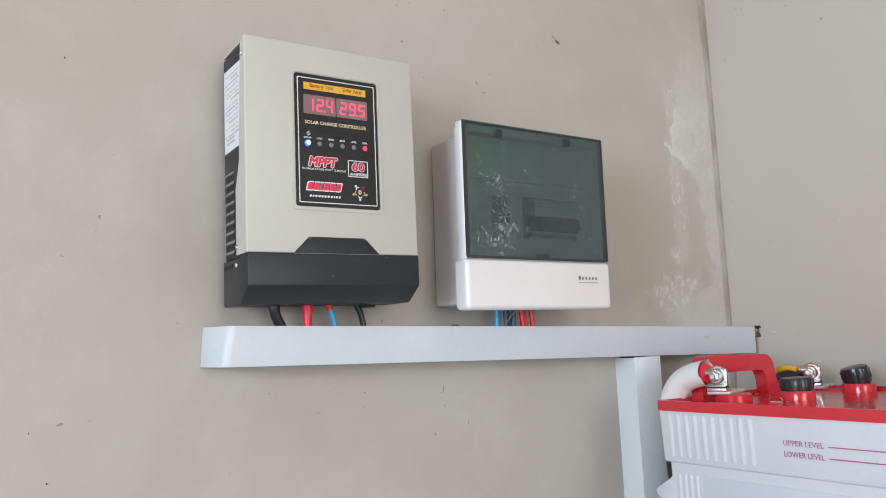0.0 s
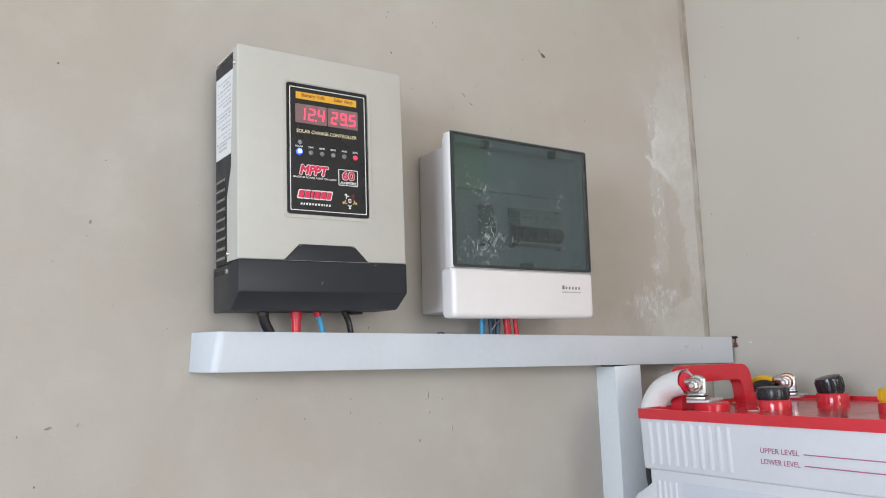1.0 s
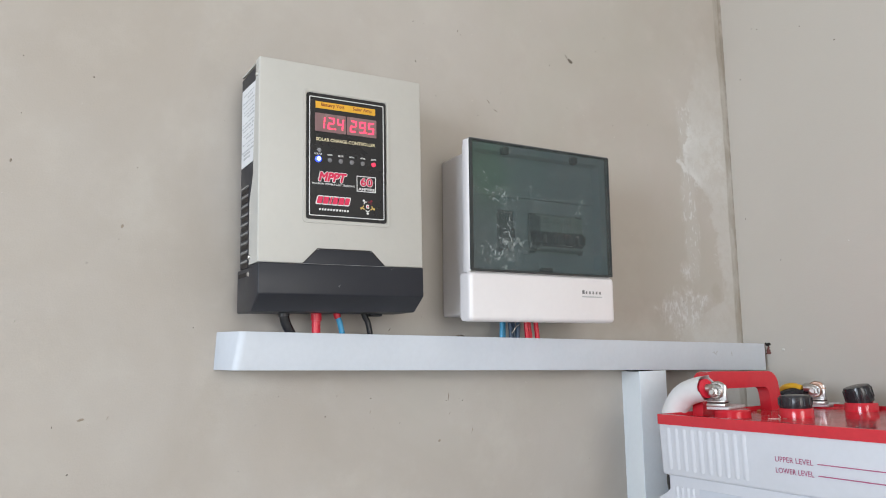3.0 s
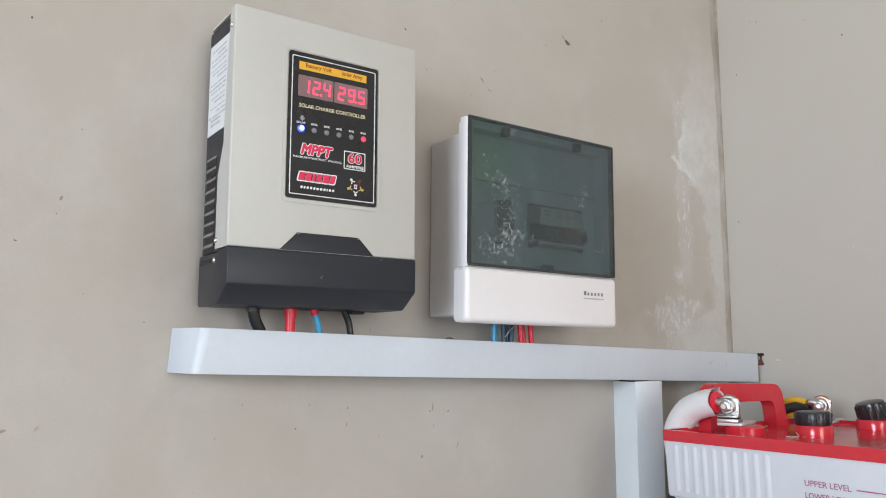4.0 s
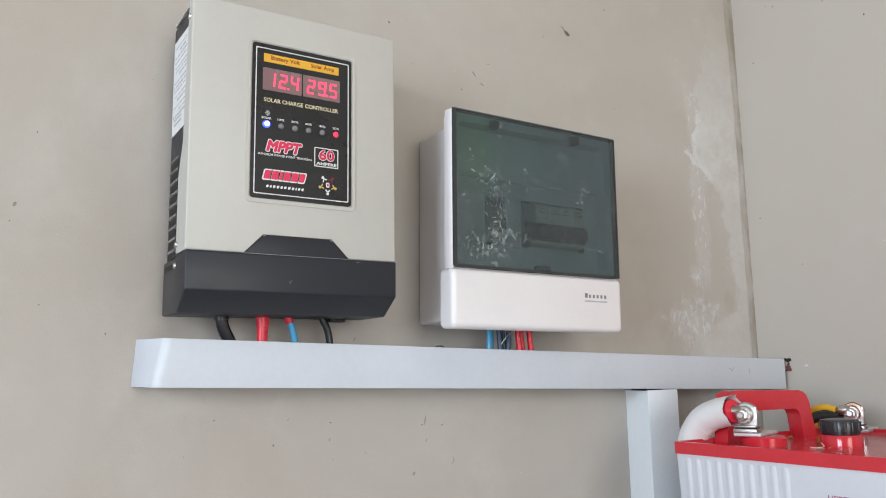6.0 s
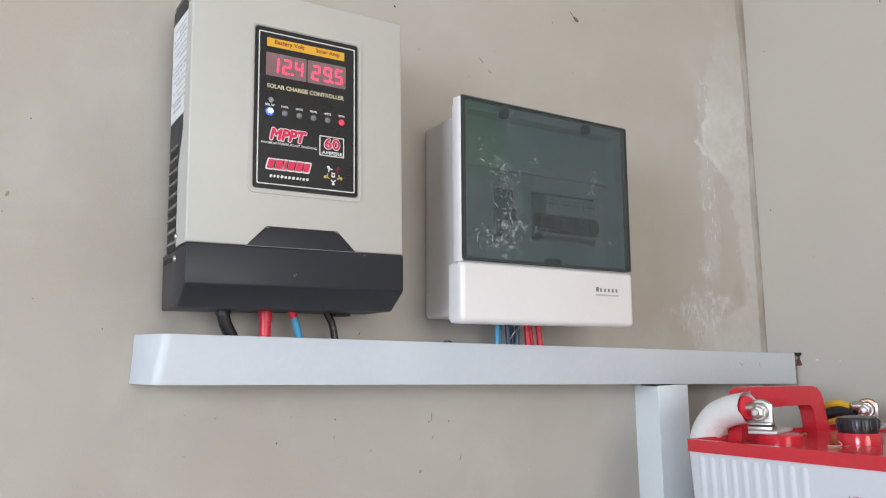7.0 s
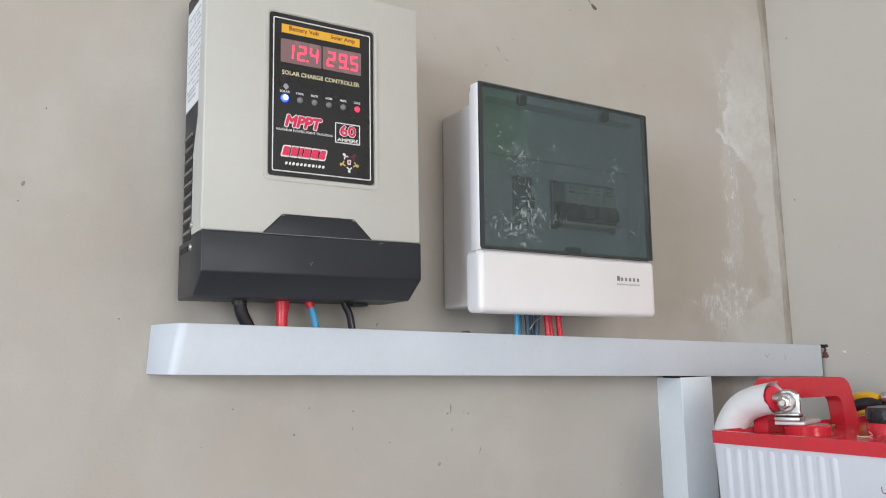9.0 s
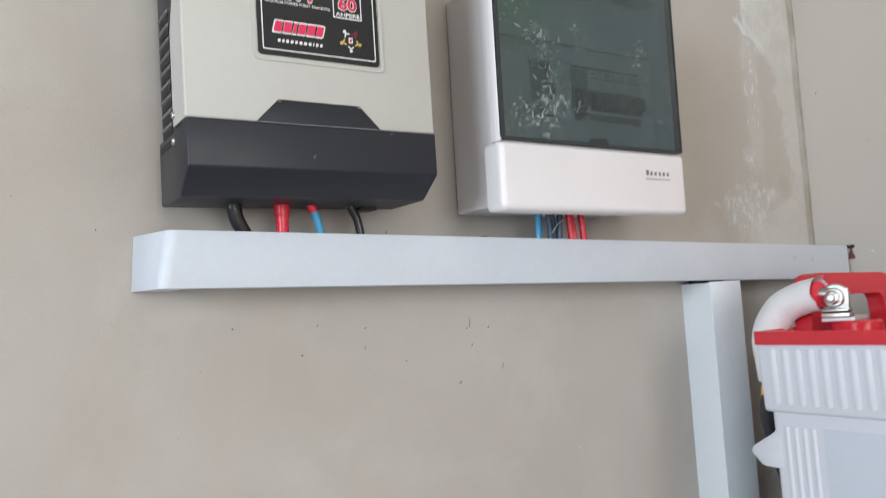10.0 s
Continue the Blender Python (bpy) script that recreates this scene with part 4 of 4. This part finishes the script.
for x, z, w, h in ((0.5470, 0.7555, 0.0100, 0.0100), (0.6600, 0.7555, 0.0100, 0.0100), (0.6085, 0.6030, 0.0190, 0.0060)):
    part("latch", prism(rounded(x - w / 2, x + w / 2, z - h / 2, z + h / 2, 0.0022, 3), "y", BY + 0.0010, BY + 0.0070), TAB, lid, "dark latch tab")
inner = ring(rounded(X0 + 0.0125, X1 - 0.0125, SPLIT + 0.0105, Z1 - 0.0115, 0.004), rounded(0.5455, 0.6865, 0.6280, 0.6815, 0.002), "y", BY + 0.0215, BY + 0.0235)
part("inner_cover", inner, ABS_WHITE, bbox)
part("mounting_rail", box(0.5330, 0.7080, BY + 0.060, BY + 0.068, 0.640, 0.675, 0.001), TIN, bbox)
part("blanking_plate", box(0.5705, 0.5935, BY + 0.0190, BY + 0.0225, 0.6260, 0.6830, 0.0006), ABS_WHITE, bbox)
switch = part("main_switch", box(0.5465, 0.5695, BY + 0.0200, BY + 0.060, 0.6300, 0.6795, 0.001), SWITCH, bbox, "dark grey main switch")
part("toggle", box(0.5510, 0.5650, BY + 0.0095, BY + 0.022, 0.6430, 0.6570, 0.001), INK_GREY, switch, "black toggle")
part("cover_ridge", box(X0 + 0.014, X1 - 0.014, BY + 0.0165, BY + 0.0218, 0.6990, 0.7035, 0.0008), ABS_WHITE, bbox)
for i in range(5):
    x = 0.5945 + 0.0181 * i
    body = prism([(BY + 0.064, 0.6200), (BY + 0.030, 0.6200), (BY + 0.030, 0.6320), (BY + 0.017, 0.6340), (BY + 0.017, 0.6780), (BY + 0.030, 0.6800), (BY + 0.030, 0.6920), (BY + 0.064, 0.6920)], "x", x, x + 0.0177, 0.0004, 1)
    brk = part("circuit_breaker", body, BREAKER_GREY if i else SWITCH, bbox, "pale grey circuit breaker" if i else "darker grey circuit breaker")
    part("toggle", box(x + 0.0030, x + 0.0147, BY + 0.0085, BY + 0.018, 0.6400, 0.6530, 0.001), BREAKER_DARK, brk, "black toggle")
    part("toggle_bay", box(x + 0.0008, x + 0.0169, BY + 0.0164, BY + 0.0174, 0.6370, 0.6570), BREAKER_DARK, brk, "dark toggle bay", smooth=False)
    part("fine_print", bars([(x + 0.004, x + 0.0137, 0.6690, 0.6704), (x + 0.005, x + 0.012, 0.6735, 0.6747)], BY + 0.0168), INK_GREY, brk, "dark print", smooth=False)

# wires from the breaker box down into the trunking
for k, (x, lean, y, mat, name) in enumerate(((0.5775, -0.0020, 0.776, WIRE_BLUE, "bright blue"), (0.5835, -0.001, 0.781, WIRE_BLUE, "bright blue"), (0.5880, 0.002, 0.773, WIRE_NAVY, "dark blue"), (0.5945, 0.004, 0.776, WIRE_NAVY, "dark blue"), (0.6010, -0.003, 0.771, WIRE_NAVY, "dark blue"),
                                             (0.6135, 0.0030, 0.772, WIRE_RED, "red"), (0.6195, 0.0055, 0.776, WIRE_RED, "red"), (0.6255, 0.0015, 0.782, WIRE_RED, "red"), (0.6315, 0.0035, 0.774, WIRE_RED, "red"))):
    cable("wire", name + " wire dropping from the breaker box into the trunking", mat, [(x - lean, y, 0.556), (x, y, 0.540), (x + lean * 0.4, y, 0.528), (x + lean, y, 0.506)], 0.0033 if mat is WIRE_RED else 0.0029, group="wires under the breaker box")
cable("wire_strand", "thin bare silvery wire curled beside the dark wires", TIN, [(0.588, 0.769, 0.523), (0.594, 0.767, 0.531), (0.602, 0.768, 0.536), (0.606, 0.770, 0.540)], 0.0007)
bm = bmesh.new()
for i in range(7):
    lump = bmesh.new()
    bmesh.ops.create_icosphere(lump, subdivisions=1, radius=random.uniform(0.0022, 0.0036))
    bmesh.ops.scale(lump, verts=lump.verts, vec=(1.4, 1.0, 0.55))
    bmesh.ops.translate(lump, verts=lump.verts, vec=(0.5035 + 0.0028 * i, 0.778 + random.uniform(-0.004, 0.004), 0.5185 + (0.002 if i in (2, 3, 4) else 0)))
    join(bm, lump)
solid("debris", bm, SPECK, "dark crumbs lying on top of the trunking", "debris", "stuff")

# ---- battery ----
LEAN = -math.degrees(math.atan(SLOPE))
AX, AY = 0.7385, 0.6645
bat = thing("battery", (AX, AY, 0.0), "white battery with red lid, handle and black caps, on floor", "battery", turn=(LEAN, 0, 0))
bat.location.y = AY - 0.0048
W, L, H = 0.292, 0.505, 0.4150


def case_block(inset, z0, z1, bevel):
    return box(AX + inset, AX + W - inset, AY - L + inset, AY - inset, z0, z1, bevel, 3)


def draft(bm, top=0.405, rate=0.022):
    """Leans the upper walls of the case inwards towards their foot."""
    for v in bm.verts:
        fall = max(0.0, top - v.co.z) * rate
        v.co.x += fall if v.co.x < AX + W / 2 else -fall
        v.co.y += fall if v.co.y < AY - L / 2 else -fall
    return bm


case = draft(case_block(0.0012, 0.339, 0.4050, 0.004))
join(case, case_block(0.0070, 0.001, 0.346, 0.006))
bm = prism([(AY - 0.018, 0.327), (AY - 0.0125, 0.325), (AY - 0.005, 0.318), (AY + 0.018, 0.304), (AY + 0.020, 0.298), (AY + 0.008, 0.286), (AY - 0.018, 0.285)], "x", AX + 0.0068, AX + W - 0.0068, 0.003)
join(case, bm)
part("case", case, CASE, bat, "milky white ribbed plastic case")
for row, (inset, z0, z1, count) in enumerate(((0.0012, 0.3455, 0.4000, 10), (0.0070, 0.020, 0.326, 4))):
    first = None
    for i in range(count):
        pitch = 0.0128 if row == 0 else 0.0088
        y = AY - 0.014 - pitch * i - (0.0 if row == 0 else 0.006)
        if first is None:
            x = AX + inset
            bm = prism([(x + 0.0010, y + 0.0022), *[(x + 0.0002 - 0.0011 * (0.5 - 0.5 * math.cos(2 * math.pi * k / 10)), y + 0.0020 - (pitch - 0.0010) * k / 10) for k in range(11)], (x + 0.0010, y - pitch + 0.0028)], "z", z0, z1)
            for cut in (z0 + 0.003, z1 - 0.003):
                bmesh.ops.bisect_plane(bm, geom=bm.verts[:] + bm.edges[:] + bm.faces[:], plane_co=(0, 0, cut), plane_no=(0, 0, 1))
            if row == 0:
                for v in bm.verts:
                    v.co.x += (0.405 - v.co.z) * 0.022 + (0.0012 if v.co.z < z0 + 0.0004 or v.co.z > z1 - 0.0004 else 0)
            first = (part("rib", bm, CASE, bat), y)
            first[0].data.polygons.foreach_set("use_smooth", [True] * len(first[0].data.polygons))
        else:
            ob = new("rib", first[0].data)
            ob.parent, ob.location = bat, (0, y - first[1], 0)
part("case_panel", box(AX + 0.0063, AX + 0.0090, AY - L + 0.030, AY - 0.0585, 0.020, 0.3270, 0.0009), CASE_PANEL, bat, "smooth bluish panel of the case")
RIM = H
lid = ring(rounded(AX, AX + W, AY - L, AY, 0.004, 4), rounded(AX + 0.005, AX + W - 0.005, AY - L + 0.005, AY - 0.005, 0.003, 4), "z", 0.4025, RIM)
bmesh.ops.bevel(lid, geom=[e for e in lid.edges if len(e.link_faces) == 2 and abs(e.calc_face_angle(0)) > 1.2], offset=0.0016, segments=3, affect="EDGES")
H = RIM - 0.0050
join(lid, box(AX + 0.004, AX + W - 0.004, AY - L + 0.004, AY - 0.004, 0.4030, H))
lid = part("lid", lid, LID_RED, bat, "glossy red lid")
# handle arch across the far end
hy0, hy1 = AY - 0.024, AY - 0.006
out_line = [(0.7920, H - 0.003), (0.7950, 0.4460)] + [(0.813 + 0.018 * math.cos(radians(a)), 0.4490 + 0.018 * math.sin(radians(a))) for a in (165, 140, 115, 90)] + [(0.9275 + 0.020 * math.cos(radians(a)), 0.4440 + 0.020 * math.sin(radians(a))) for a in (90, 65, 40, 15)] + [(0.9500, 0.4330), (0.957, H - 0.003)]
in_line = [(0.832, H - 0.003), (0.831, 0.430), (0.832, 0.440), (0.836, 0.4445), (0.840, 0.4430), (0.846, 0.4432), (0.914, 0.4428), (0.9200, 0.4420), (0.9240, 0.4395), (0.9265, 0.435), (0.928, 0.426), (0.930, H - 0.003)]
out_line, in_line = [[(p[0] + 0.007, p[1]) for p in line] for line in (out_line, in_line)]
bm = ring(out_line, in_line, "y", hy0, hy1)
bmesh.ops.bevel(bm, geom=[e for e in bm.edges if e.is_manifold and abs(e.calc_face_angle(0)) > 1.0], offset=0.0022, segments=2, affect="EDGES")
part("handle", bm, LID_RED, bat, "red moulded carrying handle")


def vent(x, y, cap_mat, tilt, label, slim=1.0, tall=1.0):
    base = lathe([(0.0205, H - 0.002), (0.0205, H + 0.0095), (0.0195, H + 0.0115), (0.012, H + 0.012), (0.0, H + 0.012)], (x, y, 0), n=28)
    part("filler_neck", base, LID_RED, bat)
    z = H + 0.0118
    prof = [(0.0150, -0.002), (0.0185, 0.0), (0.0190, 0.003), (0.0190, 0.0125), (0.0178, 0.0150), (0.0120, 0.0158), (0.0, 0.0158)]
    bm = lathe(prof, (0, 0, 0), n=28)
    for k in range(14):
        a = 2 * math.pi * k / 14
        grip = box(0.0182, 0.0200, -0.0018, 0.0018, 0.003, 0.0128, 0.0005, 1)
        bmesh.ops.rotate(grip, verts=grip.verts, cent=(0, 0, 0), matrix=Matrix.Rotation(a, 3, "Z"))
        join(bm, grip)
    bmesh.ops.scale(bm, verts=bm.verts, vec=(slim, slim, tall))
    bmesh.ops.transform(bm, matrix=Matrix.Translation((x, y, z)) @ Matrix.Rotation(radians(tilt), 4, Vector((-0.55, -0.83, 0))) @ pose(0, 0, 0, 0, 0, 20), verts=bm.verts)
    part("vent_cap", bm, cap_mat, bat, label)


for x, y, mat, tilt, label in ((0.859, 0.546, CAP_BLACK, 1, "black ribbed screw cap"), (0.990, 0.543, CAP_BLACK, 13, "black screw cap sitting crooked"), (0.868, 0.399, CAP_YELLOW, 0, "yellow screw cap"),
                               (0.962, 0.382, CAP_BLACK, 0, "black ribbed screw cap"), (0.868, 0.258, CAP_BLACK, 0, "black ribbed screw cap"), (0.962, 0.240, CAP_BLACK, 0, "black ribbed screw cap")):
    vent(x, y, mat, tilt, label, 0.90 if tilt > 5 else 1.0, 1.42 if tilt > 5 else 1.0)


def to_side(bm, y0, x):
    """Turns lettering that faces -y so that it faces -x, its start at y0."""
    for v in bm.verts:
        v.co = Vector((x, y0 - v.co.x, v.co.z))
    return bm


FX = AX + 0.0015
for words, z, width in (("UPPER LEVEL", 0.3727, 0.0462), ("LOWER LEVEL", 0.3608, 0.0462)):
    part("level_words", to_side(lettering(words, 0, width, z, z + 0.0058, 0, weight=0.006), 0.4905, FX), INK_PINK, bat, words, smooth=False)
    part("level_line", box(FX - 0.0007, FX + 0.0010, 0.300, 0.4390, z + 0.0017, z + 0.0026), INK_PINK, bat, "thin pink level line", smooth=False)


def terminal(x, y, h):
    """A lead post with a bolted clamp whose nut looks towards the doorway."""
    boss = lathe([(0.0225, H - 0.010), (0.0225, h + 0.0080), (0.0205, h + 0.0100), (0.0, h + 0.0100)], (x + 0.018, y - 0.008, 0), n=28)
    part("terminal_boss", boss, LID_RED, bat)
    turn = Matrix.Translation((x, y, 0)) @ Matrix.Rotation(radians(18), 4, "Z")

    def piece(name, bm, material, label="", smooth=True):
        bmesh.ops.transform(bm, matrix=turn, verts=bm.verts)
        return part(name, bm, material, bat, label, smooth)

    piece("terminal_bar", box(-0.006, 0.050, -0.017, 0.012, h + 0.0100, h + 0.0136, 0.0010), LEAD, "dull lead terminal bar")
    piece("clamp_foot", box(-0.0075, 0.010, -0.0135, 0.0115, h + 0.0136, h + 0.0180, 0.0010), TIN)
    piece("clamp_foot", box(-0.0068, 0.009, -0.0127, 0.0107, h + 0.0194, h + 0.0214, 0.0006), TIN)
    # dark block in place of the shade between the two plates
    piece("clamp_gap_shade", box(-0.0060, 0.008, -0.0118, 0.0098, h + 0.0179, h + 0.0195), HOLLOW_SHADE, "dark filler standing in for shade between the clamp plates", False)
    piece("clamp_tab", box(0.0020, 0.0060, -0.0120, 0.0105, h + 0.0206, h + 0.0410, 0.0014), TIN, "upright tinned tab")
    out = Matrix.Translation((-0.0015, 0.0, h + 0.0325)) @ Matrix.Rotation(radians(-90), 4, "Y")
    piece("cable_lug", lathe([(0.0086, -0.0035), (0.0092, -0.001), (0.0092, 0.0020), (0.0082, 0.0032), (0.0, 0.0032)], (0, 0, 0), out, 24), COPPER if x > 0.9 else TIN, "crimped ring lug")
    piece("lug_barrel", tube([out @ Vector((0.002, -0.002, 0.0005)), out @ Vector((0.004, 0.008, 0.0005)), out @ Vector((0.004, 0.014, 0.0))], 0.0060, 4, 12), TIN)
    piece("washer", lathe([(0.0078, 0.0032), (0.0078, 0.0046), (0.0, 0.0046)], (0, 0, 0), out, 20), TIN)
    piece("nut", lathe([(0.0069, 0.0046), (0.0069, 0.0095), (0.0056, 0.0106), (0.0, 0.0118)], (0, 0, 0), out, 6), TIN, "bright hex nut", False)
    piece("bolt", lathe([(0.0036, 0.010), (0.0036, 0.0130), (0.0029, 0.0140), (0.0, 0.0140)], (0, 0, 0), out, 14), TIN)
    piece("bolt_head", lathe([(0.0088, -0.0085), (0.0088, -0.0140), (0.0070, -0.0155), (0.0, -0.0155)], (0, 0, 0), out, 6), TIN, "", False)
    piece("clamp_strap", tube([out @ Vector((0.0104 * math.cos(radians(k)), 0.0104 * math.sin(radians(k)), -0.006)) for k in range(-80, 81, 20)], 0.0028, 3, 8), COPPER if x > 0.9 else TIN, "bent metal strap over the bolt")


terminal(0.7930, 0.6110, H)
terminal(1.0030, 0.6170, H - 0.0080)

# white flexible conduit with the cables, up from behind the battery to the terminal
hose = thing("flexible_conduit", (0.770, 0.700, 0.355), "white corrugated conduit arching over the battery to its terminal", "conduit")
ARC = [(0.7960, 0.6840, 0.3640), (0.7920, 0.6830, 0.3820), (0.7872, 0.6812, 0.4010), (0.7860, 0.6755, 0.4175), (0.7860, 0.6610, 0.4345), (0.7860, 0.6405, 0.4435), (0.7855, 0.6190, 0.4475)]
bm = tube(ARC, 0.0163, 10, 20, 0.00055)
bm.verts.ensure_lookup_table()
bm.faces.ensure_lookup_table()
mouth = bm.verts[-20:]
bmesh.ops.delete(bm, geom=[bm.faces[-1]], context="FACES_ONLY")
middle, ahead = Vector(ARC[-1]), (Vector(ARC[-1]) - Vector(ARC[-2])).normalized()
inner_ring = []
for k, v in enumerate(mouth):
    v.co += ahead * (random.uniform(-0.0012, 0.0016) + (0.0045 if v.co.z > middle.z + 0.0145 else 0.0))
    inner_ring.append(bm.verts.new(middle - ahead * 0.016 + (v.co - ahead * ahead.dot(v.co - middle) - middle) * 0.86))
for k in range(20):
    bm.faces.new((mouth[k], mouth[(k + 1) % 20], inner_ring[(k + 1) % 20], inner_ring[k]))
part("corrugated_tube", bm, HOSE, hose, "corrugated tube with a ragged cut mouth")
part("red_core", tube([(0.7862, 0.6330, 0.4445), (0.7858, 0.6250, 0.4463), (0.7856, 0.6200, 0.4472)], 0.0125, 4, 14), WIRE_RED, hose, "red cable showing at the conduit's mouth")
cable("wire", "yellow cable hanging below the white conduit", WIRE_YELLOW, [(0.7930, 0.6840, 0.376), (0.7885, 0.6905, 0.354), (0.7970, 0.6950, 0.335), (0.8300, 0.7000, 0.28), (0.8600, 0.7000, 0.15), (0.8600, 0.7000, 0.004)], 0.0042)
cable("power_cable", "black cable hanging below the white conduit", WIRE_BLACK, [(0.7960, 0.6840, 0.376), (0.7925, 0.6890, 0.350), (0.7905, 0.6925, 0.330), (0.7990, 0.6960, 0.300), (0.8350, 0.7000, 0.22), (0.8450, 0.7000, 0.10), (0.8450, 0.7000, 0.0075)], 0.0072)
for dy, mat, name, r, low in ((0.0, WIRE_YELLOW, "yellow", 0.0042, -0.007), (-0.004, WIRE_BLACK, "black", 0.0075, -0.0165), (0.002, WIRE_YELLOW, "second yellow", 0.0038, -0.0255)):
    cable("terminal_cable", name + " cable running to the battery terminal beside the wall", mat, [(0.9960, 0.6330 + dy, 0.4450 + low), (0.9960, 0.6500 + dy, 0.4480 + low), (0.9960, 0.6680, 0.4400 + low), (1.0020, 0.6780, 0.4000), (1.0100, 0.6900, 0.2000), (1.0100, 0.6900, 0.008)], r)

# dry crumbs lying on the battery's lid
bm = bmesh.new()
for k in range(70):
    x, y = random.uniform(AX + 0.012, AX + 0.20), random.uniform(AY - 0.30, AY - 0.03)
    lump = bmesh.new()
    bmesh.ops.create_icosphere(lump, subdivisions=1, radius=random.uniform(0.0003, 0.0008))
    stretch = random.uniform(1.0, 3.0)
    for v in lump.verts:
        v.co = Vector((v.co.x * stretch, v.co.y, v.co.z * 0.6))
    bmesh.ops.rotate(lump, verts=lump.verts, cent=(0, 0, 0), matrix=Matrix.Rotation(random.uniform(0, 3.1), 3, "Z"))
    bmesh.ops.translate(lump, verts=lump.verts, vec=(x - AX, y - AY, H + 0.0004))
    join(bm, lump)
crumbs = solid("lid_crumbs", bm, CHIP, "pale dry crumbs scattered on the red battery lid", "crumbs", "stuff")
crumbs.matrix_world = pose(AX, AY - 0.0048, 0.0, LEAN, 0, 0)

crumb = box(-0.0045, 0.0045, -0.0018, 0.0018, -0.0003, 0.0024, 0.0009)
bmesh.ops.transform(crumb, matrix=Matrix.Rotation(radians(24), 4, "Z"), verts=crumb.verts)
crumb = solid("amber_crumb", crumb, AMBER, "small tan crumb of sealant on the red battery lid", "crumb")
crumb.matrix_world = pose(0.8985, 0.6320, 0.4110, LEAN, 0, 0)
cable("plastic_shaving", "thin curled pale shaving lying on the red battery lid", DUST, [(0.8150, 0.5535, 0.4122), (0.8190, 0.5480, 0.4118), (0.8260, 0.5465, 0.4120), (0.8320, 0.5485, 0.4126), (0.8360, 0.5540, 0.4150)], 0.0004)
